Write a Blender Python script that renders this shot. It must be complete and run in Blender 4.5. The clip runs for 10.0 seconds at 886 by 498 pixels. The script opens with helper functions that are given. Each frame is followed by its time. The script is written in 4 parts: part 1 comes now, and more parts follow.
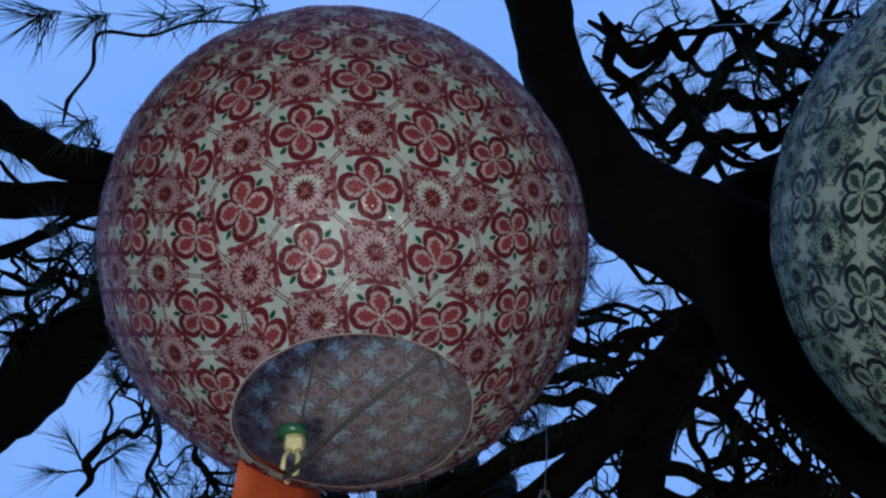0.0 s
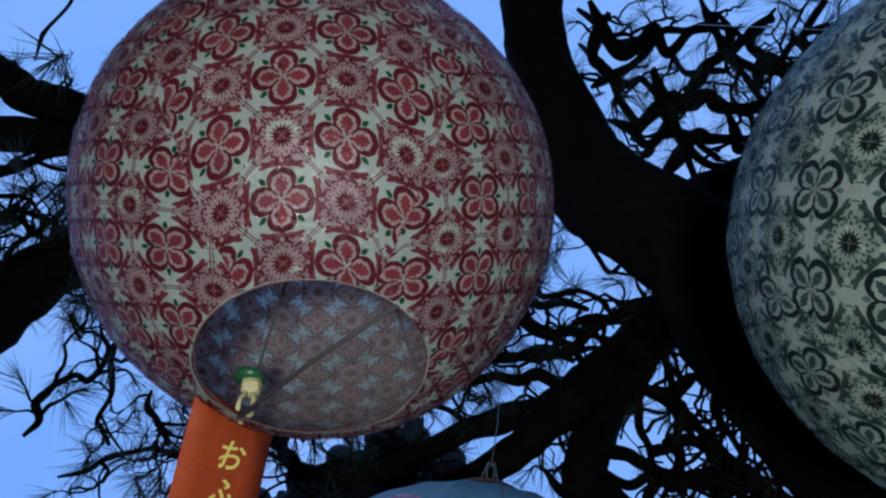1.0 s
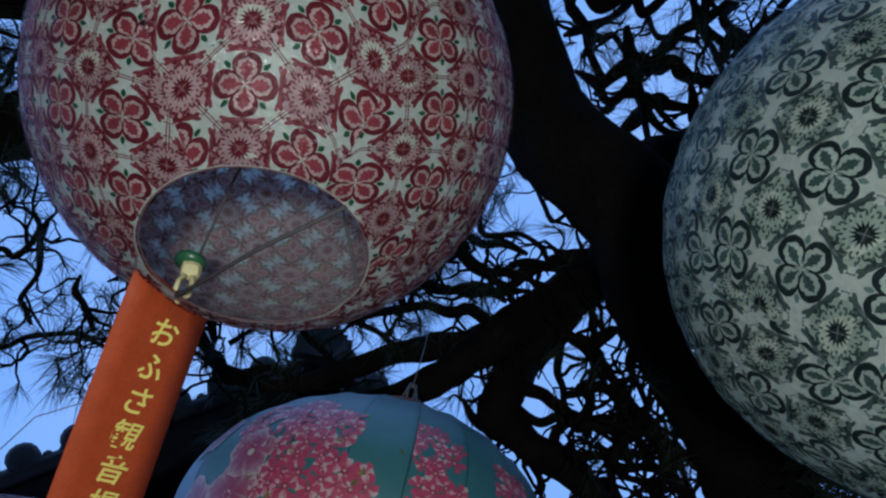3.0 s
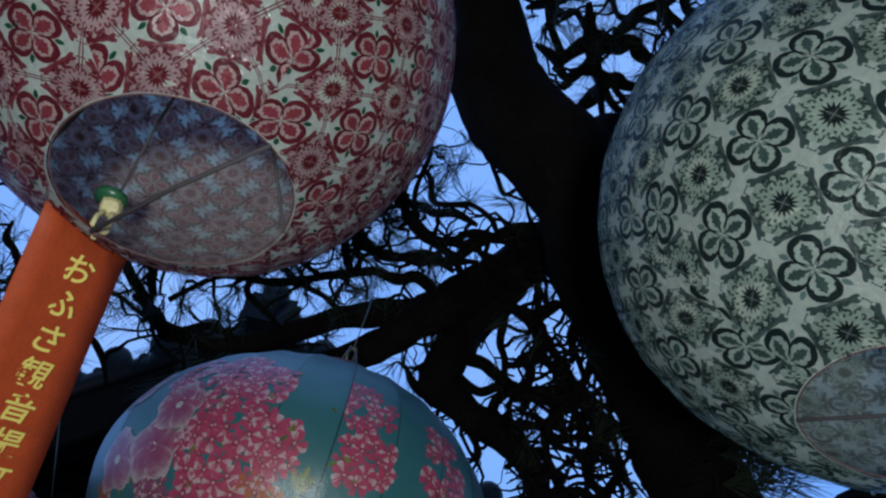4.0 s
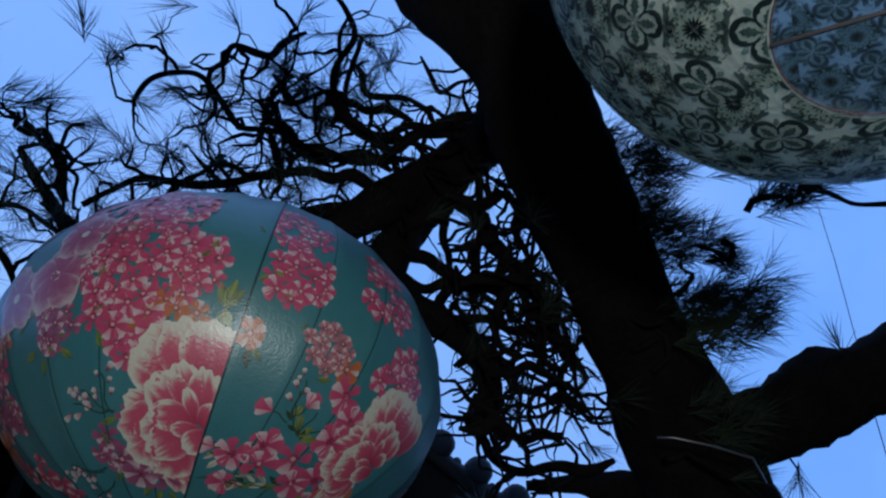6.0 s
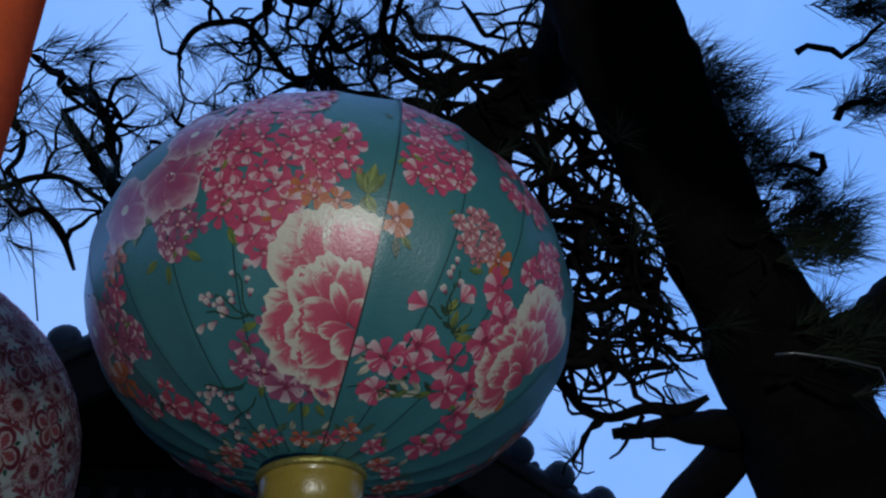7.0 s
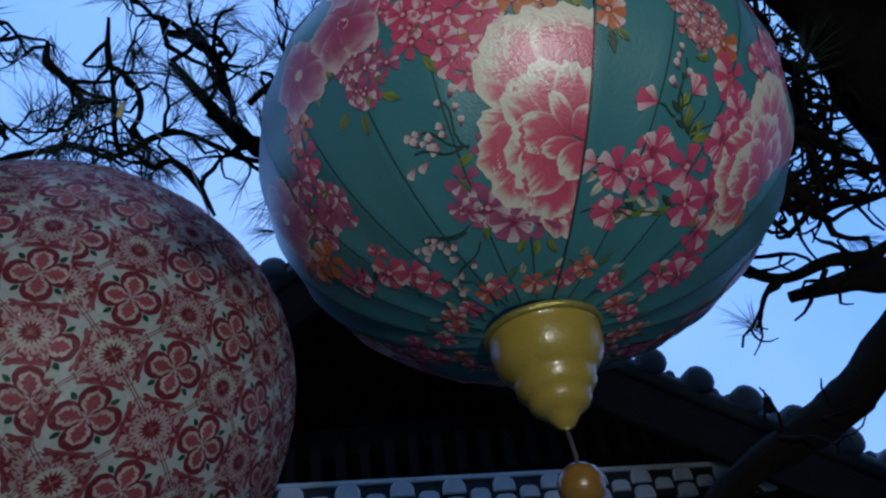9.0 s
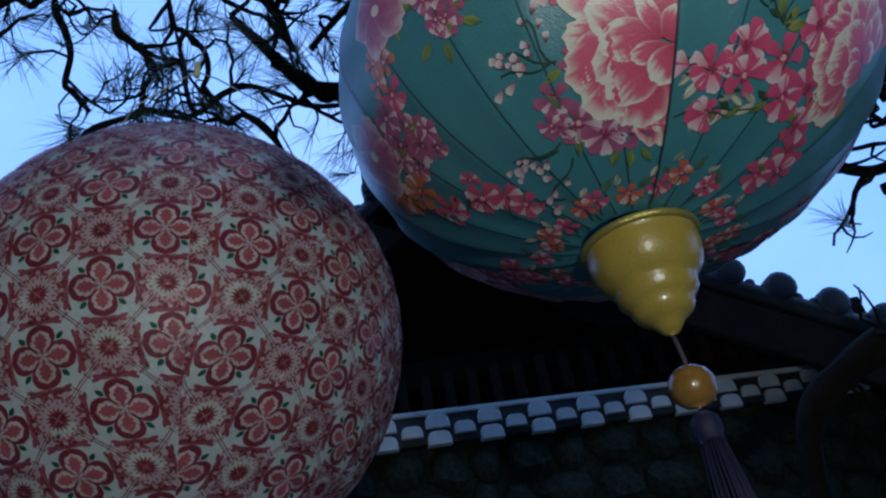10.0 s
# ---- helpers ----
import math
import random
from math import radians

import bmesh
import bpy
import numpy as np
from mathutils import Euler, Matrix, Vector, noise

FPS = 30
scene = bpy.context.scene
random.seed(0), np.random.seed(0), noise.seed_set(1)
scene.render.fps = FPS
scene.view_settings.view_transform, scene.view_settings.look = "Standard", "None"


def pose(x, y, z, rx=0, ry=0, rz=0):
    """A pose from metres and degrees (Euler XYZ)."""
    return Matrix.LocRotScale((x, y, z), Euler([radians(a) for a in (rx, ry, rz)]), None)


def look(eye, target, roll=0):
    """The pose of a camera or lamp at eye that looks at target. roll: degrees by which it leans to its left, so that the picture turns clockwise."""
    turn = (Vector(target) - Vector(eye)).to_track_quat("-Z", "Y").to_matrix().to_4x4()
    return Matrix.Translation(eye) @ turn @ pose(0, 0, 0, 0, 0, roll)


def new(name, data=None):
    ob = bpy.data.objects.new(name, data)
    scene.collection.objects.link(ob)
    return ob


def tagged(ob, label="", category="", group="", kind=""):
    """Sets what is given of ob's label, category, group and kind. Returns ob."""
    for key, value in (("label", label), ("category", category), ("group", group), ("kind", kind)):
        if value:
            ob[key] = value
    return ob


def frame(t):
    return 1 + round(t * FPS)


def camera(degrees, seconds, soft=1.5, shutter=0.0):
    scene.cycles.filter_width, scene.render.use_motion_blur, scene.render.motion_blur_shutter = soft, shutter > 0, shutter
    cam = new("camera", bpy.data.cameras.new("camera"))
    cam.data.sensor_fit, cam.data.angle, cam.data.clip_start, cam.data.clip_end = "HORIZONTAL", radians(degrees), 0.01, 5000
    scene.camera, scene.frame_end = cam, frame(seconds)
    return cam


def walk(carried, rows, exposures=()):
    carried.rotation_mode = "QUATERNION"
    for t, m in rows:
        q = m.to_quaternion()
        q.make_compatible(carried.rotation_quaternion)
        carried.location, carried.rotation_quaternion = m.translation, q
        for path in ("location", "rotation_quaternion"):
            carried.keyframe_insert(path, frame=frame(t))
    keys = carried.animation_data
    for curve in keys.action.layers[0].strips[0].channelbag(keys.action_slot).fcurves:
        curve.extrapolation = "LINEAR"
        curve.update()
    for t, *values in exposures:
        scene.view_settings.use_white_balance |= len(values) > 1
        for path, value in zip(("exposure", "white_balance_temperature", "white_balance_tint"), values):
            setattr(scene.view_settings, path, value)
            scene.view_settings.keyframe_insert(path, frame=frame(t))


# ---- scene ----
cam = camera(66.0, 10.0, soft=2.3)
PATH = [
    (0, (0.113, 0.030, 1.396), (0.000, 1.377, 2.870), 1.7),
    (0.5, (0.113, 0.029, 1.384), (0.048, 1.395, 2.844), 2.6),
    (1, (0.115, 0.031, 1.379), (0.092, 1.426, 2.813), 3.9),
    (1.5, (0.118, 0.032, 1.377), (0.140, 1.456, 2.781), 4.3),
    (2, (0.112, 0.031, 1.366), (0.169, 1.492, 2.731), 5.2),
    (3.5, (0.123, 0.029, 1.356), (0.347, 1.546, 2.640), 7.3),
    (4, (0.139, 0.039, 1.350), (0.434, 1.563, 2.611), 6.9),
    (4.5, (0.165, 0.067, 1.328), (0.523, 1.586, 2.578), 6.6),
    (5, (0.200, 0.108, 1.295), (0.619, 1.611, 2.546), 5.5),
    (5.2, (0.210, 0.127, 1.277), (0.655, 1.622, 2.529), 4.9),
    (6.3, (0.185, 0.277, 1.199), (0.633, 1.789, 2.430), -1.9),
    (6.5, (0.159, 0.322, 1.185), (0.580, 1.839, 2.419), -2.1),
    (7, (0.081, 0.399, 1.171), (0.560, 1.897, 2.407), -4.6),
    (7.5, (0.035, 0.453, 1.169), (0.539, 1.950, 2.396), -7.2),
    (8, (0.030, 0.503, 1.156), (0.437, 2.025, 2.387), -7.4),
    (8.5, (0.010, 0.535, 1.142), (0.349, 2.085, 2.360), -8.4),
    (9, (-0.033, 0.549, 1.131), (0.229, 2.164, 2.281), -9.6),
    (9.5, (-0.060, 0.540, 1.132), (0.105, 2.215, 2.212), -10.3),
    (10, (-0.067, 0.543, 1.122), (-0.006, 2.265, 2.138), -11.1),
]
walk(cam, [(t, look(eye, target, roll)) for t, eye, target, roll in PATH],
     exposures=[(0, 0.0), (3.5, 0.08), (5, 0.1), (6.5, 0.07), (7.5, 0.24), (9, 0.38), (10, 0.64)])

# ---------------------------------------------------------------- dusk sky and lamp
world = bpy.data.worlds.new("dusk_sky")
scene.world = world
world.use_nodes = True
wn, wl = world.node_tree.nodes, world.node_tree.links
back = wn["Background"]
tex = wn.new("ShaderNodeTexCoord")
cloud = wn.new("ShaderNodeTexNoise")
cloud.inputs["Scale"].default_value = 2.2
cloud.inputs["Detail"].default_value = 5
ramp = wn.new("ShaderNodeValToRGB")
ramp.color_ramp.elements[0].position, ramp.color_ramp.elements[0].color = 0.3, (0.135, 0.35, 0.93, 1)
ramp.color_ramp.elements[1].position, ramp.color_ramp.elements[1].color = 0.72, (0.25, 0.46, 0.98, 1)
wl.new(tex.outputs["Generated"], cloud.inputs["Vector"])
wl.new(cloud.outputs["Fac"], ramp.inputs["Fac"])
wl.new(ramp.outputs["Color"], back.inputs["Color"])
back.inputs["Strength"].default_value = 1.05


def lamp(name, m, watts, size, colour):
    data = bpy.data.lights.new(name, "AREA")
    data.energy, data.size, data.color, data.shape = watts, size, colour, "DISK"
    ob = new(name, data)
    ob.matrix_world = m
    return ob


# unseen lamp added low before the lanterns, standing for a camera-held light
lamp("torch_stand_in", look((0.10, -0.26, 1.17), (0.12, 0.9, 1.75)), 5.9, 0.09, (0.91, 0.99, 1.0))

# ---------------------------------------------------------------- materials


def material(name, colour, rough=0.7, vary=0.25, scale=30.0, bump=0.2, metal=0.0, attribute="", through_light=0.0, coat=0.0, fine=6.0, film=0.0):
    """A principled surface: a base colour, or a colour attribute, varied at two scales, with fine relief."""
    m = bpy.data.materials.new(name)
    m.use_nodes = True
    n, l = m.node_tree.nodes, m.node_tree.links
    b = n["Principled BSDF"]
    co = n.new("ShaderNodeTexCoord")
    big, small = n.new("ShaderNodeTexNoise"), n.new("ShaderNodeTexNoise")
    big.inputs["Scale"].default_value, big.inputs["Detail"].default_value = scale, 4
    small.inputs["Scale"].default_value, small.inputs["Detail"].default_value = scale * fine, 3
    l.new(co.outputs["Object"], big.inputs["Vector"])
    l.new(co.outputs["Object"], small.inputs["Vector"])
    add = n.new("ShaderNodeMath")
    add.operation = "ADD"
    l.new(big.outputs["Fac"], add.inputs[0])
    l.new(small.outputs["Fac"], add.inputs[1])
    span = n.new("ShaderNodeMapRange")
    span.inputs["From Min"].default_value, span.inputs["From Max"].default_value = 0.6, 1.4
    span.inputs["To Min"].default_value, span.inputs["To Max"].default_value = 1 - vary, 1 + vary
    l.new(add.outputs[0], span.inputs["Value"])
    if attribute:
        src = n.new("ShaderNodeAttribute")
        src.attribute_name = attribute
    else:
        src = n.new("ShaderNodeRGB")
        src.outputs[0].default_value = (*colour, 1)
    mul = n.new("ShaderNodeVectorMath")
    mul.operation = "SCALE"
    l.new(src.outputs["Color"], mul.inputs[0])
    l.new(span.outputs["Result"], mul.inputs["Scale"])
    l.new(mul.outputs[0], b.inputs["Base Color"])
    b.inputs["Roughness"].default_value, b.inputs["Metallic"].default_value = rough, metal
    b.inputs["Coat Weight"].default_value, b.inputs["Coat Roughness"].default_value = coat, 0.07
    if bump:
        bp = n.new("ShaderNodeBump")
        bp.inputs["Strength"].default_value, bp.inputs["Distance"].default_value = bump, 0.004
        l.new(add.outputs[0], bp.inputs["Height"])
        l.new(bp.outputs[0], b.inputs["Normal"])
        l.new(bp.outputs[0], b.inputs["Coat Normal"])
    if film:
        # ink as a coloured film: part lies on top, part lets the cloth show through
        tint, clear, mix = n.new("ShaderNodeGamma"), n.new("ShaderNodeBsdfTransparent"), n.new("ShaderNodeMixShader")
        tint.inputs["Gamma"].default_value = 0.5
        mix.inputs[0].default_value = film
        l.new(src.outputs["Color"], tint.inputs["Color"])
        l.new(tint.outputs[0], clear.inputs["Color"])
        l.new(b.outputs[0], mix.inputs[1])
        l.new(clear.outputs[0], mix.inputs[2])
        l.new(mix.outputs[0], n["Material Output"].inputs["Surface"])
    if through_light:
        tr, mix = n.new("ShaderNodeBsdfTranslucent"), n.new("ShaderNodeMixShader")
        mix.inputs[0].default_value = through_light
        l.new(mul.outputs[0], tr.inputs["Color"])
        l.new(b.outputs[0], mix.inputs[1])
        l.new(tr.outputs[0], mix.inputs[2])
        l.new(mix.outputs[0], n["Material Output"].inputs["Surface"])
    return m


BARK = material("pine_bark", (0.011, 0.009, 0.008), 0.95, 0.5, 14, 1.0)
NEEDLE = material("pine_needles", (0.020, 0.034, 0.016), 0.6, 0.4, 8, 0.0)
CLOTH_PALE = material("printed_film_cloth", (0.66, 0.70, 0.62), 0.42, 0.12, 40, 0.4, attribute="print", through_light=0.68, coat=1.0)
INK = material("printing_ink", (0.3, 0.1, 0.1), 0.42, 0.14, 40, 0.4, attribute="print", coat=1.0, film=0.86)
CLOTH_SATIN = material("printed_satin", (0.1, 0.35, 0.36), 0.37, 0.07, 60, 0.12, attribute="print", through_light=0.15, coat=0.06)
satin = CLOTH_SATIN.node_tree.nodes["Principled BSDF"]
satin.inputs["Specular IOR Level"].default_value = 0.8
satin.inputs["Coat Weight"].default_value, satin.inputs["Coat Roughness"].default_value = 0.7, 0.48
BRASS = material("gold_lacquer", (0.33, 0.235, 0.04), 0.33, 0.12, 50, 0.15, coat=0.5)
ROOFTILE = material("grey_roof_tile", (0.03, 0.031, 0.036), 0.5, 0.4, 18, 0.4)
PLASTER = material("white_plaster", (0.72, 0.72, 0.70), 0.9, 0.15, 12, 0.3)
DARKWOOD = material("dark_old_timber", (0.022, 0.016, 0.013), 0.85, 0.4, 10, 0.5)
STONE = material("dark_mossy_stone", (0.035, 0.045, 0.034), 0.95, 0.7, 9, 1.0)
GROUND = material("raked_earth", (0.12, 0.11, 0.09), 0.95, 0.35, 5, 0.5)
WIRE = material("galvanised_wire", (0.35, 0.34, 0.32), 0.4, 0.2, 80, 0.0, metal=0.8)


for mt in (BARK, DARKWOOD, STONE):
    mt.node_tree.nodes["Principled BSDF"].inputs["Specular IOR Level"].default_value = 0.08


def mesh(name, verts, faces, mat, smooth=True):
    me = bpy.data.meshes.new(name)
    me.from_pydata([tuple(v) for v in verts], [], [tuple(f) for f in faces])
    me.materials.append(mat)
    if smooth:
        me.polygons.foreach_set("use_smooth", [True] * len(me.polygons))
    me.update()
    return me


def part(name, me, parent, label=""):
    ob = new(name, me)
    ob.parent = parent
    if label:
        tagged(ob, label)
    return ob


def thing(name, place, label, category, group="", kind=""):
    ob = new(name)
    ob.empty_display_size = 0.05
    ob.matrix_world = Matrix.Translation(place)
    return tagged(ob, label, category, group, kind)


def tube(points, radii, sides=8, close=True, lump=0.0, rng=None):
    """Vertices and faces of a tapering tube along points."""
    pts = [Vector(p) for p in points]
    verts, faces = [], []
    up = Vector((0.31, 0.22, 0.92)).normalized()
    for i, p in enumerate(pts):
        d = (pts[min(i + 1, len(pts) - 1)] - pts[max(i - 1, 0)]).normalized()
        a = d.cross(up)
        if a.length < 0.05:
            a = d.cross(Vector((1, 0, 0)))
        a.normalize()
        b = d.cross(a)
        for s in range(sides):
            w = 2 * math.pi * s / sides
            r = radii[i] * (1 + (rng.uniform(-lump, lump) if lump else 0))
            verts.append(p + a * (r * math.cos(w)) + b * (r * math.sin(w)))
    for i in range(len(pts) - 1):
        for s in range(sides):
            q = (s + 1) % sides
            faces.append((i * sides + s, i * sides + q, (i + 1) * sides + q, (i + 1) * sides + s))
    if close:
        faces.append(tuple(range(sides))[::-1])
        k = (len(pts) - 1) * sides
        faces.append(tuple(range(k, k + sides)))
    return verts, faces


def join(pieces):
    verts, faces = [], []
    for v, f in pieces:
        o = len(verts)
        verts += list(v)
        faces += [tuple(i + o for i in g) for g in f]
    return verts, faces


def spline(points, n):
    """A smooth (Catmull-Rom) line through control points; each may carry a radius as its fourth number."""
    P = np.array(points, float)
    P = np.vstack([2 * P[0] - P[1], P, 2 * P[-1] - P[-2]])
    out = []
    for i in range(1, len(P) - 2):
        for s in np.linspace(0, 1, n, endpoint=False):
            a, b, c, d = P[i - 1], P[i], P[i + 1], P[i + 2]
            out.append(0.5 * (2 * b + (c - a) * s + (2 * a - 5 * b + 4 * c - d) * s * s + (3 * b - a - 3 * c + d) * s ** 3))
    out.append(P[-2])
    return np.array(out)


v = [(-60, -60, 0), (60, -60, 0), (60, 60, 0), (-60, 60, 0)]
tagged(new("ground", mesh("ground", v, [(0, 1, 2, 3)], GROUND)), "bare raked temple garden ground", "ground", kind="structure")

# tall unseen screen added behind and beside the viewer to block sky light
SKY_SCREEN = material("dark_sky_screen", (0.03, 0.045, 0.025), 0.95, 0.6, 1.2, 1.0)
vs, fs = [], []
for i in range(49):
    a = math.radians(172 + 196 * i / 48)
    for j in range(13):
        z = 12.5 * j / 12
        r = 6.5 + 0.9 * noise.noise(Vector((3 * math.cos(a), 3 * math.sin(a), 0.5 * z))) - 0.05 * z
        vs.append((r * math.cos(a), r * math.sin(a) + 0.5, z * (1 + 0.12 * noise.noise(Vector((7 * a, 0, 1))))))
for i in range(48):
    for j in range(12):
        k = i * 13 + j
        fs.append((k, k + 1, k + 14, k + 13))
tagged(new("backdrop", mesh("backdrop", vs, fs, SKY_SCREEN)), "tall dark screen, added out of view to block sky light", "woods", kind="structure")


# ---------------------------------------------------------------- lanterns: surfaces and prints
class Surface:
    """The skin of a lantern: a ball or flattened ball, in degrees of longitude and latitude or in metres of flat cloth."""

    def __init__(self, R, k=1.0, hoops=0, ribs=0, seed=0):
        self.R, self.k, self.hoops, self.ribs, self.seed = R, k, hoops, ribs, seed

    def at(self, lon, lat, lift=0.0):
        """lon, lat in radians (arrays)."""
        lon, lat = np.asarray(lon, float), np.asarray(lat, float)
        f = np.ones(np.broadcast(lon, lat).shape)
        if self.hoops:
            w = math.pi / self.hoops
            u = (lat / w) % 1.0 - 0.5
            f = f * (math.cos(w / 2) / np.cos(u * w)) ** 1.7
        if self.ribs:
            w = 2 * math.pi / self.ribs
            u = (lon / w) % 1.0 - 0.5
            f = f * (1 + (math.cos(w / 2) / np.cos(u * w) - 1) * np.clip(np.cos(lat) * 1.6, 0, 1))
        s = self.seed
        f = f * (1 + 0.004 * np.sin(3 * lon + s + 2 * lat) + 0.003 * np.sin(5 * lat - 2 * lon + 2 * s) + 0.0015 * np.sin(13 * lon + 9 * lat + s))
        r = self.R * f + lift
        return np.stack([r * np.cos(lat) * np.cos(lon), r * np.cos(lat) * np.sin(lon), r / self.k * np.sin(lat)], -1)

    def flat(self, x, y, lon0, lat0):
        """Metres on the cloth east and north of a point, as lon and lat."""
        x, y = np.asarray(x, float), np.asarray(y, float)
        g = math.sqrt((self.R * math.sin(lat0)) ** 2 + (self.R / self.k * math.cos(lat0)) ** 2)
        lat = np.clip(lat0 + y / g, -1.45, 1.45)
        return lon0 + x / (self.R * np.cos(lat)), lat


class Print:
    """Coloured shapes printed on the cloth, gathered into one thin mesh."""

    def __init__(self):
        self.verts, self.faces, self.colours = [], [], []

    def add(self, points, faces, colours):
        o = len(self.verts)
        self.verts += [tuple(p) for p in points]
        self.faces += [tuple(i + o for i in f) for f in faces]
        self.colours += [tuple(c) for c in colours]

    def mesh(self, name, mat, k=1.0):
        """The print as a mesh that faces outward, with the normals of the lantern's own skin."""
        V = np.array(self.verts)
        faces = []
        for f in self.faces:
            q = V[list(f)]
            area = np.cross(q, np.roll(q, -1, 0)).sum(0)
            faces.append(f if area @ q[0] >= 0 else f[::-1])
        me = coloured(mesh(name, self.verts, faces, mat), self.colours)
        n = V * [1.0, 1.0, k * k]
        me.normals_split_custom_set_from_vertices(n / np.linalg.norm(n, axis=1)[:, None])
        return me


def coloured(me, colours):
    at = me.color_attributes.new("print", "FLOAT_COLOR", "POINT")
    c = np.ones((len(me.vertices), 4))
    c[:, :3] = colours
    at.data.foreach_set("color", c.ravel())
    return me


def shade_mesh(surf, low, high, ground, mat, nlon=96, nlat=66):
    la = np.radians(np.linspace(low, high, nlat))
    lo = np.linspace(0, 2 * math.pi, nlon, endpoint=False)
    P = surf.at(lo[None, :], la[:, None]).reshape(-1, 3)
    F = [(i * nlon + j, i * nlon + (j + 1) % nlon, (i + 1) * nlon + (j + 1) % nlon, (i + 1) * nlon + j) for i in range(nlat - 1) for j in range(nlon)]
    return coloured(mesh("shade", P, F, mat), ground)


def both(half):
    """A closed outline from its upper half, mirrored about the x axis."""
    h = np.array(half, float)
    return np.vstack([h, (h * [1, -1])[::-1][1 if h[-1][1] == 0 else 0: -1 if h[0][1] == 0 else None]])


def turned(p, deg, dx=0.0, dy=0.0, s=1.0):
    a = math.radians(deg)
    return np.asarray(p) * s @ np.array([[math.cos(a), math.sin(a)], [-math.sin(a), math.cos(a)]]) + [dx, dy]


def disc(r, n=10):
    a = np.arange(n) * 2 * math.pi / n
    return np.stack([r * np.cos(a), r * np.sin(a)], 1)


def star(r1, r2, n):
    a = np.arange(2 * n) * math.pi / n
    r = np.where(np.arange(2 * n) % 2, r2, r1)
    return np.stack([r * np.cos(a), r * np.sin(a)], 1)


def bar(x0, y0, x1, y1, w):
    d = np.array([x1 - x0, y1 - y0])
    d = d / np.linalg.norm(d)
    n = np.array([-d[1], d[0]]) * w / 2
    return np.array([(x0, y0) - n, (x1, y1) - n, (x1, y1) + n, (x0, y0) + n])


def around(p, n):
    """n points spaced evenly round a closed outline."""
    q = np.vstack([p, p[:1]])
    run = np.concatenate([[0], np.cumsum(np.hypot(*np.diff(q, axis=0).T))])
    at = np.linspace(0, run[-1], n, endpoint=False)
    return np.stack([np.interp(at, run, q[:, 0]), np.interp(at, run, q[:, 1])], 1)


RIM = [(i, (i + 1) % 24, 24 + (i + 1) % 24, 24 + i) for i in range(24)]      # faces between two such outlines


def tile_motifs(ink):
    """The two motifs of the tile print, in units of one tile: a four-petalled flower and a starburst in filigree."""
    lobe = both([(0.03, 0), (0.10, 0.10), (0.16, 0.175), (0.25, 0.228), (0.36, 0.228), (0.45, 0.175), (0.50, 0.085), (0.505, 0)])
    pale = both([(0.03, 0), (0.12, 0.085), (0.17, 0.150), (0.25, 0.165), (0.29, 0.125), (0.335, 0.148), (0.38, 0.10), (0.38, 0.06), (0.425, 0)])
    leaf = both([(0.0, 0), (0.13, 0.03), (0.17, 0.072), (0.20, 0.052), (0.25, 0.088), (0.28, 0.052), (0.32, 0.062), (0.34, 0.03), (0.39, 0)])
    green = both([(-0.075, 0), (-0.02, 0.045), (0.04, 0.035), (0.085, 0)])
    bow = both([(0.505, 0), (0.515, 0.06), (0.505, 0.14), (0.51, 0.21), (0.485, 0.27), (0.475, 0.34), (0.515, 0.36), (0.54, 0.31), (0.585, 0.345), (0.615, 0.29), (0.585, 0.22), (0.625, 0.15), (0.59, 0.07), (0.575, 0)])
    curl = np.array([(0.26, -0.03), (0.31, -0.045), (0.36, -0.02), (0.375, 0.02), (0.345, 0.045), (0.32, 0.03), (0.335, 0.01), (0.32, -0.012), (0.28, 0.0)])
    rim = np.vstack([around(lobe, 24), around(pale, 24)])
    flower, burst = [], []
    for q in range(4):
        flower += [(turned(rim, 90 * q), ink["dark"], 0), (turned(pale, 90 * q), ink["pale"], 1), (turned(leaf * [1.0, 1.35 if ink["lines"] else 1.0], 90 * q), ink["mid"], 2)]
        flower.append((turned(green, 90 * q + 45, *turned([(0.415, 0)], 90 * q + 45)[0]), ink["leaf"], 0))
        burst.append((turned(bow, 90 * q, *(-turned([(1.0, 0)], 90 * q)[0])), ink["bow"], 0))
        for k in (-1, 1):
            burst.append((turned(both([(0.0, 0), (0.05, 0.03), (0.12, 0.022), (0.17, 0)]), 90 * q + 180 + 38 * k, *turned([(-0.30, 0.13 * k)], 90 * q)[0]), ink["bow"], 1))
            burst.append((turned(disc(0.018, 6), 0, *turned([(-0.44, 0.37 * k)], 90 * q)[0]), ink["bow"], 0))
            burst.append((turned(disc(0.014, 6), 0, *turned([(-0.40, 0.42 * k)], 90 * q)[0]), ink["bow"], 0))
            if ink["lines"]:
                burst.append((turned(bar(0.30, 0.022 * k, 0.708, 0.022 * k, 0.02), 90 * q + 45), ink["line"], 0))
        burst.append((turned(bar(0.0, 0, 0.11, 0, 0.016), 90 * q + 45), ink["pale"], 3))
    burst.insert(0, (turned(star(0.50, 0.45, 12), 3), ink["wash"], -1))
    burst.append((turned(star(0.215, 0.115, 16), 6), ink["dark"], 1))
    burst.append((turned(star(0.10, 0.05, 8), 20), ink["mid"], 2))
    for q in range(12):
        burst.append((turned(curl * 1.02, q * 30 + 5), ink["line"], 1))
        burst.append((turned(curl * [1.18, -0.8], q * 30 + 20), ink["line"], 1))
        burst.append((turned(both([(0.235, 0), (0.26, 0.022), (0.31, 0)]), q * 30 + 16), ink["mid"], 1))
        burst.append((turned(disc(0.016, 6), 0, *turned([(0.45, 0)], q * 30 + 18)[0]), ink["line"], 0))
    return flower, burst


